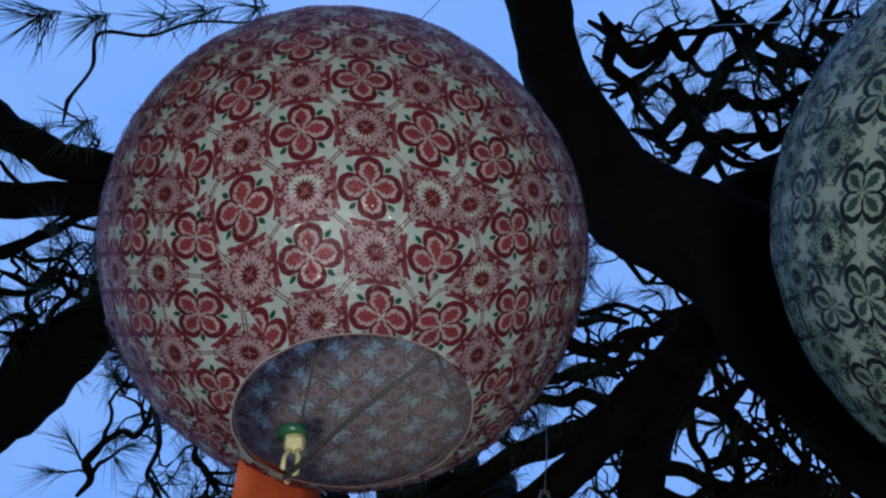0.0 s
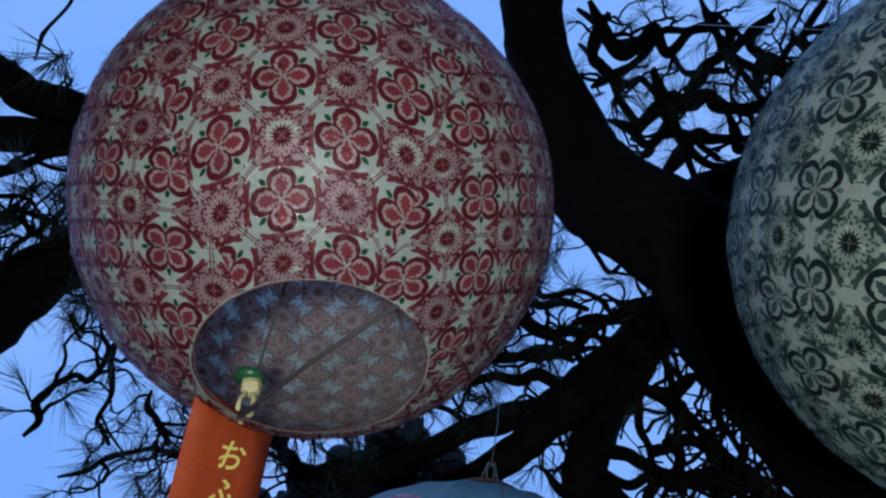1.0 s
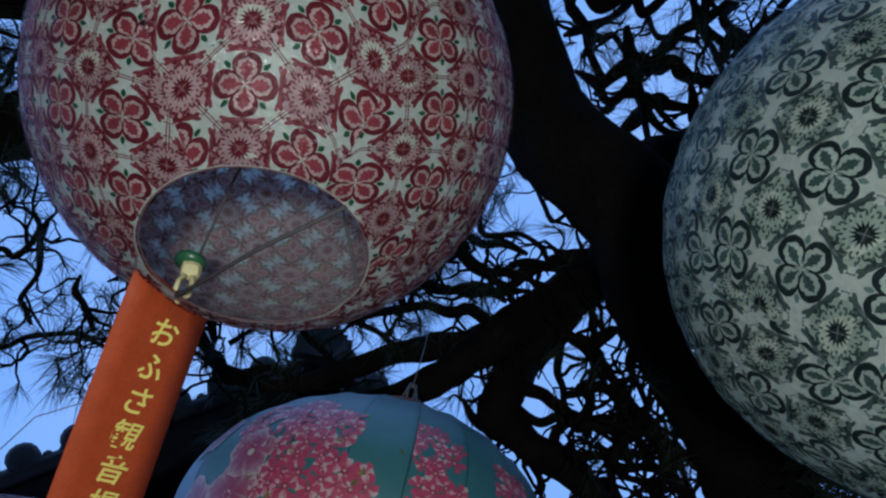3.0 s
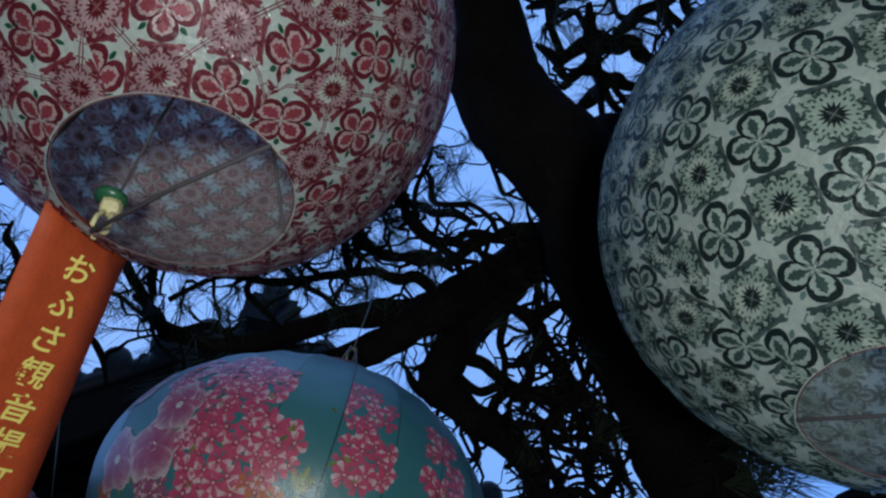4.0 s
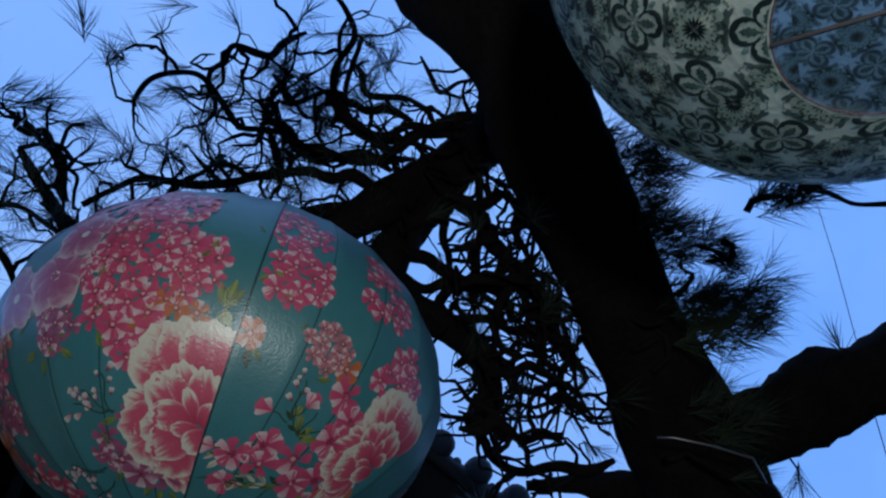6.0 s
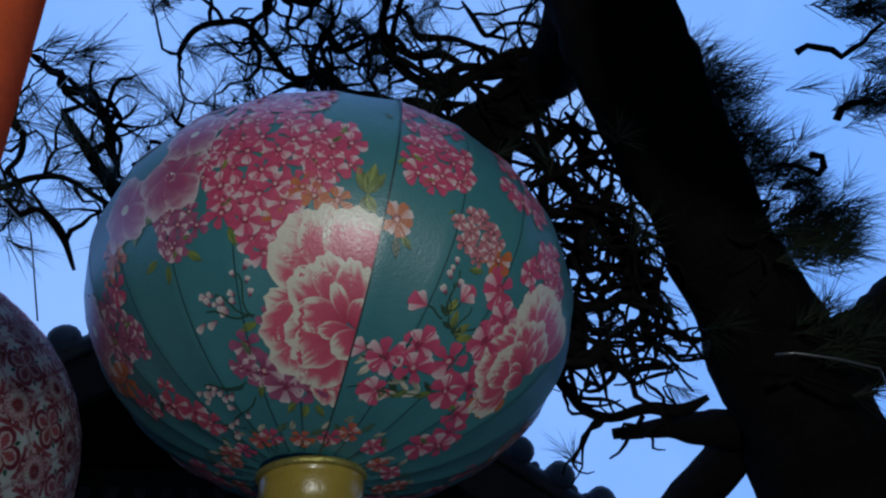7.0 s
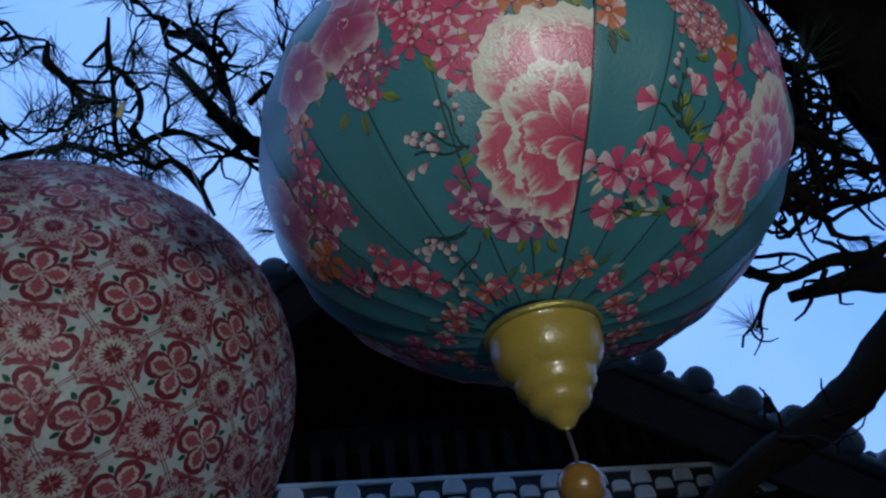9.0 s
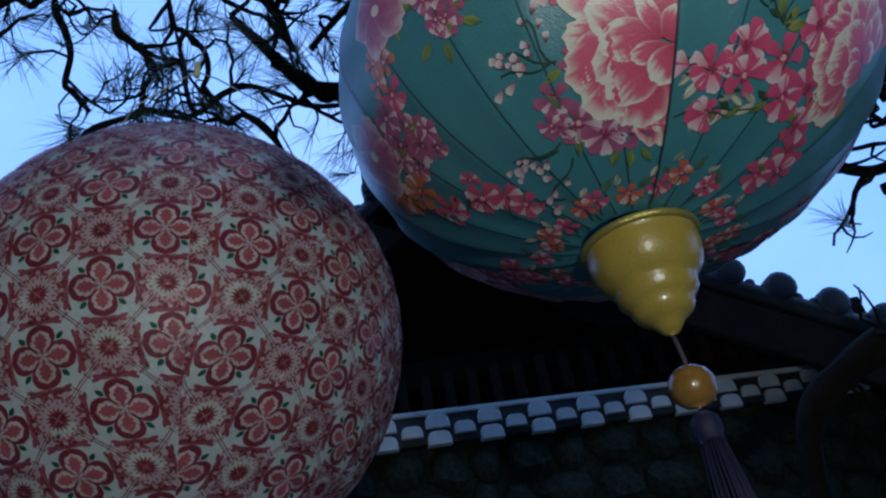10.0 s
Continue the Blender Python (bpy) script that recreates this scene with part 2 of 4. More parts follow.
def tile_print(surf, pitch, gores, lon_seam, spin, ink, low, high, phase, inside=False):
    """The tile print, cut into gores at the seams; each gore starts its tiles at a place of its own."""
    flower, burst = tile_motifs(ink)
    sheet, rng = Print(), random.Random(surf.seed + 5)
    half = math.pi / gores
    width = surf.R * half
    n = int((surf.R * math.radians(max(-low, high)) + width) / pitch) + 3
    for g in range(gores):
        mid = math.radians(lon_seam) + (2 * g + 1) * half
        ox, oy = phase if g == 0 else (rng.uniform(-pitch, pitch), rng.uniform(-pitch, pitch))
        for i in range(-n, n + 1):
            for j in range(-n, n + 1):
                cx, cy = turned([((i) * pitch, (j) * pitch)], spin)[0] + [ox, oy]
                if abs(cx) > width * 1.05 + pitch or not math.radians(low) - 0.3 < cy / surf.R < math.radians(high) + 0.3:
                    continue
                for poly, colour, level in (burst if (i + j) % 2 else flower):
                    p = turned(poly, spin, cx, cy, pitch)
                    lat = np.clip(p[:, 1] / surf.R, math.radians(low) + 0.004, math.radians(high) - 0.004)
                    dl = p[:, 0] / (surf.R * np.cos(lat))
                    if dl.min() > half or dl.max() < -half or np.ptp(lat) < 1e-4:
                        continue
                    dl = np.clip(dl, -half, half)
                    lift = -(0.0009 + 0.00012 * level) if inside else 0.0009 + 0.00018 * level
                    c = np.array(colour) * rng.uniform(0.85, 1.12)
                    if inside:
                        c = 0.60 * c + 0.37
                    sheet.add(surf.at(mid + dl, lat, lift), RIM if len(p) == 48 else [range(len(p))], [c] * len(p))
    return sheet


def ring_wire(r, z, t, mat, name="ring", sides=6, n=48):
    pts = [(r * math.cos(a), r * math.sin(a), z) for a in np.linspace(0, 2 * math.pi, n + 1)]
    v, f = tube(pts, [t] * (n + 1), sides, close=False)
    return mesh(name, v, f, mat)


def wire(points, t, mat=WIRE, name="wire", sides=6):
    v, f = tube(points, [t] * len(points), sides)
    return mesh(name, v, f, mat)


def aim(axis):
    """The turn that brings straight down to the given axis (a lantern pulled aside by the wind)."""
    return Vector((0, 0, -1)).rotation_difference(Vector(axis).normalized()).to_matrix().to_4x4()


RED = dict(ground=(0.74, 0.81, 0.70), dark=(0.19, 0.016, 0.028), mid=(0.42, 0.085, 0.115), pale=(0.75, 0.49, 0.51), leaf=(0.012, 0.105, 0.05), bow=(0.29, 0.045, 0.065), line=(0.28, 0.075, 0.10), wash=(0.62, 0.40, 0.44), lines=True)
PINKRED = dict(RED, dark=(0.28, 0.030, 0.052), mid=(0.54, 0.14, 0.18), pale=(0.86, 0.66, 0.66), bow=(0.40, 0.075, 0.105), line=(0.42, 0.15, 0.18), wash=(0.72, 0.50, 0.53))
GREEN = dict(ground=(0.82, 0.88, 0.75), dark=(0.020, 0.032, 0.035), mid=(0.10, 0.15, 0.15), pale=(0.66, 0.74, 0.70), leaf=(0.20, 0.30, 0.30), bow=(0.095, 0.13, 0.135), line=(0.14, 0.18, 0.18), wash=(0.52, 0.60, 0.55), lines=False)
KNOT = material("pale_yellow_cord", (0.62, 0.56, 0.30), 0.8, 0.2, 200, 0.3)
BEADGREEN = material("green_bead", (0.02, 0.10, 0.045), 0.35, 0.2, 80, 0.0)
HEM = material("faded_hem", (0.13, 0.06, 0.06), 0.8, 0.3, 120, 0.3)
CORD = material("dark_cord", (0.05, 0.045, 0.05), 0.8, 0.2, 100, 0.2)
TAGRED = material("vermilion_paper", (0.68, 0.115, 0.032), 0.6, 0.14, 60, 0.12, through_light=0.5)
TAGTEXT = material("yellow_ink", (0.78, 0.62, 0.14), 0.6, 0.1, 60, 0.0)
WATER = material("water_drop", (0.8, 0.85, 0.9), 0.05, 0.0, 10, 0.0)
for mt in (WATER,):
    mt.node_tree.nodes["Principled BSDF"].inputs["Transmission Weight"].default_value = 1.0


def tile_lantern(place, R, axis, ink, pitch, seam, spin, phase, top, seed, label, gap=23):
    """A round cloth lantern on hoops, open below, hung on a wire."""
    root = thing("round_lantern", place, label, "lantern", "lanterns in the pine")
    root.matrix_world = Matrix.Translation(place) @ aim(axis)
    surf = Surface(R, 1.0, hoops=22, seed=seed)
    low, high = -90 + gap, 66
    shade = part("shade", shade_mesh(surf, low, high, ink["ground"], CLOTH_PALE), root)
    part("print", tile_print(surf, pitch, 6, seam, spin, ink, low, high, phase).mesh("print", INK), shade, "tile-patterned floral print")
    part("print", tile_print(surf, pitch, 6, seam, spin, ink, low, high, phase, True).mesh("inner_print", INK), shade, "print showing through inside")
    rl, zl = R * math.cos(math.radians(low)), R * math.sin(math.radians(low))
    rh, zh = R * math.cos(math.radians(high)), R * math.sin(math.radians(high))
    part("bottom_ring", ring_wire(rl - 0.001, zl + 0.001, 0.0005, HEM), root, "thin cloth-covered hoop round the opening")
    part("top_ring", ring_wire(rh, zh, 0.0016, WIRE), root)
    # the stretcher: two uprights and a crossbar at the bottom
    for a in (20, 200):
        x, y = math.cos(math.radians(a)), math.sin(math.radians(a))
        part("stretcher", wire([(rh * x, rh * y, zh), (rl * 0.5 * x, rl * 0.5 * y, 0), (rl * x, rl * y, zl)], 0.0014, CORD), root)
    part("crossbar", wire([(rl * math.cos(2.4), rl * math.sin(2.4), zl), (0, 0, zl + 0.004), (-rl * math.cos(2.4), -rl * math.sin(2.4), zl)], 0.0016, CORD), root)
    inv = root.matrix_world.inverted()
    tip = inv @ Vector(top)
    peak = Vector((0, 0, R + 0.12)) if R < 0.2 else Vector((0, 0, R + 0.20))
    part("hanger", wire([(-rh * 1.5, 0, zh * 0.94), (-rh * 1.5, 0, zh * 1.08), (-rh * 0.9, 0, peak.z - 0.05), (-rh * 0.3, 0, peak.z - 0.012), tuple(peak), (rh * 0.3, 0, peak.z - 0.02), (rh * 1.0, 0, peak.z - 0.09), (rh * 1.5, 0, zh * 0.94)], 0.0011), root)
    part("cord_knot", wire([(peak.x, peak.y, peak.z + z) for z in (-0.008, 0.0, 0.012, 0.02)], 0.0045, KNOT, "cord_knot"), root, "pale cord knot")
    part("wire", wire([tuple(peak), tuple((peak + tip) / 2), tuple(tip)], 0.0009), root)
    # drops of rain that hang from the lower half
    rng, drops = random.Random(seed), []
    for i in range(26):
        lo, la = rng.uniform(-math.pi, math.pi), math.radians(rng.uniform(low + 1, -20))
        p = surf.at(lo, la, 0.001)
        s = rng.uniform(0.0012, 0.0026)
        rr = [(0, 1.0), (0.7, 0.7), (1.0, 0.0), (0.8, -0.7), (0, -1.2)]
        v, f = tube([tuple(p + np.array([0, 0, s * z])) for _, z in rr], [max(s * r, 1e-5) for r, _ in rr], 6)
        drops.append((v, f))
    v, f = join(drops)
    tagged(part("rain", mesh("rain", v, f, WATER), root, "small beads of rain on the cloth"), kind="stuff")
    return root


A = tile_lantern((0.005, 0.412, 1.817), 0.1932, (0.137, -0.076, -0.988), RED, 0.0365, -117.5, 0, (0.0233, -0.1421), (0.10, 0.62, 2.98), 1, "round lantern of red and white tile-print cloth, wet with rain")
B = tile_lantern((0.577, 0.375, 1.784), 0.2330, (-0.25, -0.085, -0.961), GREEN, 0.0445, -185, -3, (0.0077, -0.148), (0.66, 0.75, 2.92), 2, "round lantern of dark green and cream tile-print cloth", 17.5)
D = tile_lantern((-0.342, 1.218, 1.457), 0.2400, (0.0, -0.05, -1), PINKRED, 0.0475, -67, 0, (-0.0783, -0.1207), (-0.30, 1.42, 2.60), 3, "round lantern of pink-red and white tile-print cloth on a long wire")

# the paper slip that hangs from the red lantern
tag = thing("paper_slip", (-0.030, 0.461, 1.643), "vermilion paper slip with yellow handwriting, tied to a lantern", "paper slip")
tl, tr_, bl_, br = (Vector(p) - Vector((-0.030, 0.461, 1.643)) for p in ((-0.051, 0.425, 1.639), (-0.009, 0.496, 1.645), (-0.104, 0.640, 1.397), (-0.060, 0.700, 1.400)))
nrm = (tr_ - tl).cross(bl_ - tl).normalized()
vs, fs = [], []
for side in (0, 1):
    for i in range(13):
        for j in range(5):
            a, c = i / 12, j / 4
            p = (tl * (1 - c) + tr_ * c) * (1 - a) + (bl_ * (1 - c) + br * c) * a
            vs.append(p + nrm * (0.004 * math.sin(3.1 * a + 1.5 * c) + 0.0005 * side))
for i in range(12):
    for j in range(4):
        k = i * 5 + j
        fs.append((k, k + 1, k + 6, k + 5))
        fs.append((65 + k, 65 + k + 5, 65 + k + 6, 65 + k + 1))
edge = [j for j in range(5)] + [i * 5 + 4 for i in range(1, 13)] + [60 + j for j in range(3, -1, -1)] + [i * 5 for i in range(11, 0, -1)]
for a, c in zip(edge, edge[1:] + edge[:1]):
    fs.append((c, a, a + 65, c + 65))
part("paper", mesh("paper", vs, fs, TAGRED), tag)
down, across = ((bl_ + br) / 2 - (tl + tr_) / 2).normalized(), ((tr_ - tl) + (br - bl_)).normalized()
face = nrm if nrm.y < 0 else -nrm
for i, ch in enumerate("おふさ観音提灯"):
    cu = bpy.data.curves.new("character", "FONT")
    cu.body, cu.size, cu.align_x, cu.align_y, cu.extrude, cu.offset = ch, 0.0235, "CENTER", "CENTER", 0.0001, 0.0003
    cu.materials.append(TAGTEXT)
    ob = new("character", cu)
    ob.parent = tag
    a = (0.034 + 0.0275 * i) / 0.335
    c = (tl * 0.46 + tr_ * 0.54) * (1 - a) + (bl_ * 0.46 + br * 0.54) * a + nrm * 0.004 * math.sin(3.1 * a + 0.75) + face * 0.0014
    ob.matrix_local = Matrix.Translation(c) @ Matrix((across, -down, across.cross(-down))).transposed().to_4x4()
for i in range(3):
    a = (0.232 + 0.027 * i) / 0.335
    c = (tl * 0.5 + tr_ * 0.5) * (1 - a) + (bl_ * 0.5 + br * 0.5) * a + nrm * 0.004 * math.sin(3.1 * a + 0.75) + face * 0.0012
    q = [c + across * x + down * y for x, y in ((-0.007, -0.010), (0.007, -0.010), (0.006, 0.010), (-0.006, 0.010))]
    q += [p + face * 0.0002 for p in q]
    part("writing_bar", mesh("writing_bar", q, [(4, 5, 6, 7), (0, 1, 5, 4), (1, 2, 6, 5), (2, 3, 7, 6), (3, 0, 4, 7)], TAGTEXT, False), tag)
kn = Vector((-0.0, 0.012, 0.028))
bm = bmesh.new()
bmesh.ops.create_icosphere(bm, subdivisions=2, radius=0.0085)
for v in bm.verts:
    v.co = v.co * (1 + 0.25 * noise.noise(v.co * 180)) + kn
me = bpy.data.meshes.new("knot")
bm.to_mesh(me)
bm.free()
me.materials.append(KNOT)
part("knot", me, tag, "pale yellow cord knot")
part("cord_end", wire([tuple(kn), (0.006, 0.006, 0.012), (0.007, 0.004, 0.0), (0.003, 0.0, -0.010)], 0.0022, KNOT, "cord_end"), tag)
part("cord_end", wire([tuple(kn), (-0.004, 0.004, 0.012), (-0.002, 0.0, 0.0)], 0.0018, KNOT, "cord_end"), tag)
v, f = tube([(kn.x - 0.004, kn.y, kn.z + z) for z in (0.004, 0.006, 0.011, 0.013)], [0.006, 0.012, 0.012, 0.006], 10)
part("bead", mesh("bead", v, f, BEADGREEN), tag, "green glass bead")
part("string", wire([tuple(kn), (0.012, -0.02, 0.09), (0.02, -0.03, 0.17)], 0.0012, CORD, "string"), tag)

# ---------------------------------------------------------------- the teal satin lantern
C_AT, C_R, C_K, SEAM = (0.173, 1.165, 1.673), 0.3065, 1.305, math.radians(-89.75)
C_POSE = Matrix.Translation(C_AT) @ aim((-0.028, -0.020, -0.241)) @ Matrix.Rotation(math.radians(3.25), 4, "Z")
csurf = Surface(C_R, C_K, ribs=24, seed=4)
sheet, rng = Print(), random.Random(11)
level = [0]


def petal_shape(length, width, ragged, n=9):
    """Outline of a petal that grows along x from the origin."""
    a = np.linspace(0, 1, n)
    x = length * (0.12 + 0.88 * np.sin(a * math.pi / 2) ** 0.8)
    y = width / 2 * np.sin(np.clip(a * 1.02, 0, 1) * math.pi * 0.93) ** 0.75
    top = np.stack([x, y], 1)
    pts = np.vstack([[0, 0], top, (top * [1, -1])[::-1]])
    if ragged:
        for i in range(2, len(pts) - 1):
            pts[i] *= 1 + rng.uniform(-ragged, ragged)
    return pts


def put(points, colours, lon, lat, cut=None, faces=None):
    """One flat shape on the satin, in metres about a point given in degrees, cut off at the seam where asked."""
    level[0] += 1
    lo, la = csurf.flat(points[:, 0], points[:, 1], math.radians(lon), math.radians(lat))
    if cut == "east":
        lo = np.minimum(lo, SEAM)
    if cut == "west":
        lo = np.maximum(lo, SEAM)
    la = np.maximum(la, math.radians(-78))
    P = csurf.at(lo, la, 0.0009 + 0.000008 * level[0])
    sheet.add(P, faces or [(0, i, i + 1) for i in range(1, len(P) - 1)], colours)


def blend(a, b, t):
    return np.array(a) * (1 - t) + np.array(b) * t


PINK, ROSE, WHITE, MAUVE, ORANGE, WINE = (0.58, 0.10, 0.19), (0.46, 0.035, 0.105), (0.72, 0.66, 0.60), (0.34, 0.07, 0.16), (0.60, 0.17, 0.055), (0.26, 0.02, 0.06)
PALE = (0.72, 0.58, 0.58)
CREAM, LEAF, DARKLEAF = (0.74, 0.68, 0.52), (0.26, 0.33, 0.06), (0.025, 0.06, 0.03)


def petal(lon, lat, angle, off, length, width, deep, edge, ragged=0.04, cut=None, fade=1.0):
    if length < 0.03:
        p = petal_shape(length, width, ragged)
        far = np.clip(np.hypot(p[:, 0], p[:, 1]) / length, 0, 1)
        put(turned(p, angle, *off), [blend(deep, edge, fade * f ** 1.3) for f in far], lon, lat, cut)
        return
    # a large petal follows the curve of the satin in rows, with a ragged rim
    rows, cols = 9, 9
    rim = [1 + rng.uniform(-ragged, ragged) * 1.6 for _ in range(cols)]
    pts, col = [], []
    for i in range(rows):
        s = i / (rows - 1)
        half = width / 2 * (math.sin(min(s * 0.62 + 0.06, 1) * math.pi) ** 0.8)
        for j in range(cols):
            c = 2 * j / (cols - 1) - 1
            bow = 1 - 0.30 * abs(c) ** 2.2 * s
            pts.append((length * s * bow * (1 + (rim[j] - 1) * s), half * c))
            t = max(s ** 4.4, (abs(c) ** 5) * min(1, s * 1.3)) + rng.uniform(-0.35, 0.55) * s ** 2
            col.append(blend(deep, edge, fade * min(1, max(0, t))))
    F = [(i * cols + j, (i + 1) * cols + j, (i + 1) * cols + j + 1, i * cols + j + 1) for i in range(rows - 1) for j in range(cols - 1)]
    put(turned(pts, angle, *off), col, lon, lat, cut, F)


def blossom(lon, lat, r, deep, edge, cut=None, n=5):
    """A small blossom: pale petals behind, pointed coloured petals before them, a pale eye in a dark ring."""
    spin = rng.uniform(0, 360)
    level[0] = level[0] % 42
    for i in range(n):
        if rng.random() < 0.6:
            petal(lon, lat, spin + (i + 0.5) * 360 / n + rng.uniform(-9, 9), (0, 0), r * rng.uniform(0.8, 1.05), r * 0.56, edge, PALE, 0.05, cut, 1.0)
    for i in range(n):
        l = r * rng.uniform(0.86, 1.1)
        petal(lon, lat, spin + i * 360 / n + rng.uniform(-8, 8), (0, 0), l, l * 0.60, blend(deep, edge, 0.15), edge, 0.05, cut, rng.uniform(0.8, 1.0))
    put(turned(star(r * 0.30, r * 0.12, 5), spin + 36), [blend(WINE, deep, 0.35)] * 10, lon, lat, cut)
    put(disc(r * 0.13, 7), [(0.70, 0.42, 0.40)] * 7, lon, lat, cut)


def leaf(lon, lat, angle, length, colour=LEAF, cut=None):
    level[0] = level[0] % 45
    p = both([(0, 0), (0.25, 0.17), (0.55, 0.2), (0.8, 0.1), (1, 0)]) * length
    put(turned(p, angle), [blend(DARKLEAF, colour, 0.1 + 0.9 * rng.random()) for _ in p], lon, lat, cut)


def stem(lon, lat, angle, length, colour=DARKLEAF):
    pts = [(length * i / 5, 0.08 * length * math.sin(i * 1.1)) for i in range(6)]
    for a, c in zip(pts, pts[1:]):
        put(turned(bar(*a, *c, 0.0016), angle), [colour] * 4, lon, lat)


def bud(lon, lat, angle, off, length):
    petal(lon, lat, angle, off, length, length * 0.62, MAUVE, WHITE, 0.03)
    petal(lon, lat, angle, off, length * 0.45, length * 0.4, DARKLEAF, MAUVE, 0.03)


def spray(lon, lat, angle, n):
    """A twig with buds."""
    stem(lon, lat, angle, 0.045)
    for i in range(n):
        a = angle + rng.uniform(-50, 50)
        q = turned([(0.010 + 0.036 * i / n, 0)], angle)[0] + turned([(0.010, 0)], a)[0]
        bud(lon, lat, a, q, rng.uniform(0.008, 0.013))


def fold(lon, lat, base, tip, width, cut, white=0.55, deep=(0.50, 0.035, 0.09)):
    """One peony petal from its base to its tip: rose at the base, streaking out into a broad cream rim."""
    rows, cols = 11, 17
    d = np.array(tip) - np.array(base)
    length, angle = float(np.hypot(*d)), math.degrees(math.atan2(d[1], d[0]))
    rim = [1 + 0.025 * math.sin(j * 1.1 + length * 900) + rng.uniform(-0.018, 0.018) for j in range(cols)]
    start = [white + rng.uniform(-0.11, 0.09) for _ in range(cols)]
    rose, cream = (0.66, 0.095, 0.165), (0.76, 0.71, 0.58)
    pts, col = [], []
    for i in range(rows):
        q = i / (rows - 1)
        half = width / 2 * math.sin(min(q * 0.60 + 0.08, 1) * math.pi) ** 0.7
        for j in range(cols):
            c = 2 * j / (cols - 1) - 1
            pts.append((length * q * (1 - 0.24 * abs(c) ** 2.6 * q) * (1 + (rim[j] - 1) * q), half * c))
            pale = min(1, max(0, (q - start[j] + 0.16 * abs(c) ** 3) * 6))
            pale = max(pale, 0.55 * max(0, abs(c) - 0.82) / 0.18 * min(1, q * 2))
            col.append(blend(blend(deep, rose, min(1, q * 1.7)), cream, pale))
    F = [(i * cols + j, (i + 1) * cols + j, (i + 1) * cols + j + 1, i * cols + j + 1) for i in range(rows - 1) for j in range(cols - 1)]
    put(turned(pts, angle, *base), col, lon, lat, cut, F)


def peony(lon, lat, s, cut=None):
    """A great peony: a fan of pale-rimmed petals above, a cup of folded ones before it, loose ones falling below."""
    level[0] = 50
    outer = [((0.020, -0.022), (-0.052, 0.016), 0.062), ((0.020, -0.018), (-0.040, 0.040), 0.058), ((0.048, -0.02), (0.058, 0.054), 0.060),
             ((0.022, -0.018), (-0.014, 0.052), 0.058), ((0.030, -0.018), (0.022, 0.058), 0.062)]
    below = [((0.020, -0.082), (0.034, -0.132), 0.034), ((0.018, -0.080), (0.014, -0.137), 0.036), ((-0.002, -0.052), (-0.052, -0.033), 0.030),
             ((0.006, -0.062), (-0.054, -0.062), 0.050), ((0.008, -0.066), (-0.040, -0.096), 0.054), ((0.014, -0.072), (-0.008, -0.116), 0.056)]
    cup = [((0.030, -0.048), (0.046, 0.000), 0.034), ((0.018, -0.046), (-0.028, -0.012), 0.046), ((0.022, -0.044), (-0.002, 0.008), 0.036), ((0.028, -0.046), (0.026, 0.006), 0.030),
           ((0.020, -0.056), (-0.030, -0.070), 0.046), ((0.026, -0.060), (-0.020, -0.092), 0.044), ((0.026, -0.052), (-0.024, -0.048), 0.034),
           ((0.026, -0.050), (0.010, -0.018), 0.016), ((0.032, -0.060), (0.000, -0.064), 0.018), ((0.030, -0.054), (0.044, -0.030), 0.024), ((0.042, -0.060), (0.016, -0.084), 0.028)]
    for group, white in ((outer, 0.68), (below, 0.77), (cup, 0.73)):
        for base, tip, width in group:
            fold(lon, lat, (base[0] * s, base[1] * s), (tip[0] * s, tip[1] * s), width * s, cut, white + rng.uniform(-0.06, 0.06))


def big_flower(lon, lat, r):
    """A broad pale-pink single flower."""
    level[0] = 20
    for i in range(5):
        petal(lon, lat, 72 * i + 20, (0, 0), r, r * 0.95, (0.42, 0.07, 0.16), (0.70, 0.56, 0.56), 0.04)
        petal(lon, lat, 72 * i + 40, (0, 0), r * 0.5, r * 0.3, (0.30, 0.03, 0.08), PINK, 0.04)
    put(disc(r * 0.14, 8), [CREAM] * 8, lon, lat)


def scatter(n, lon, lat, wide, tall, r, deep, edge, cut=None):
    """n blossoms packed in an oval, with no two too near."""
    done = []
    for _ in range(n * 30):
        a, q = rng.uniform(0, 2 * math.pi), math.sqrt(rng.random())
        lo, la = lon + wide * q * math.cos(a), lat + tall * q * math.sin(a)
        gap = math.degrees(r * 1.2 / C_R)
        if all(math.hypot((lo - x) * math.cos(math.radians(la)), la - y) > gap for x, y in done):
            done.append((lo, la))
            blossom(lo, la, r * rng.uniform(0.85, 1.15), deep, edge, cut)
        if len(done) >= n:
            break
    for lo, la in done[::3]:
        leaf(lo + rng.uniform(-4, 4), la + rng.uniform(-3, 3), rng.uniform(0, 360), r * 0.9)


LILAC, LILACEDGE = (0.22, 0.022, 0.085), (0.44, 0.12, 0.22)
HOT = (0.66, 0.088, 0.185)


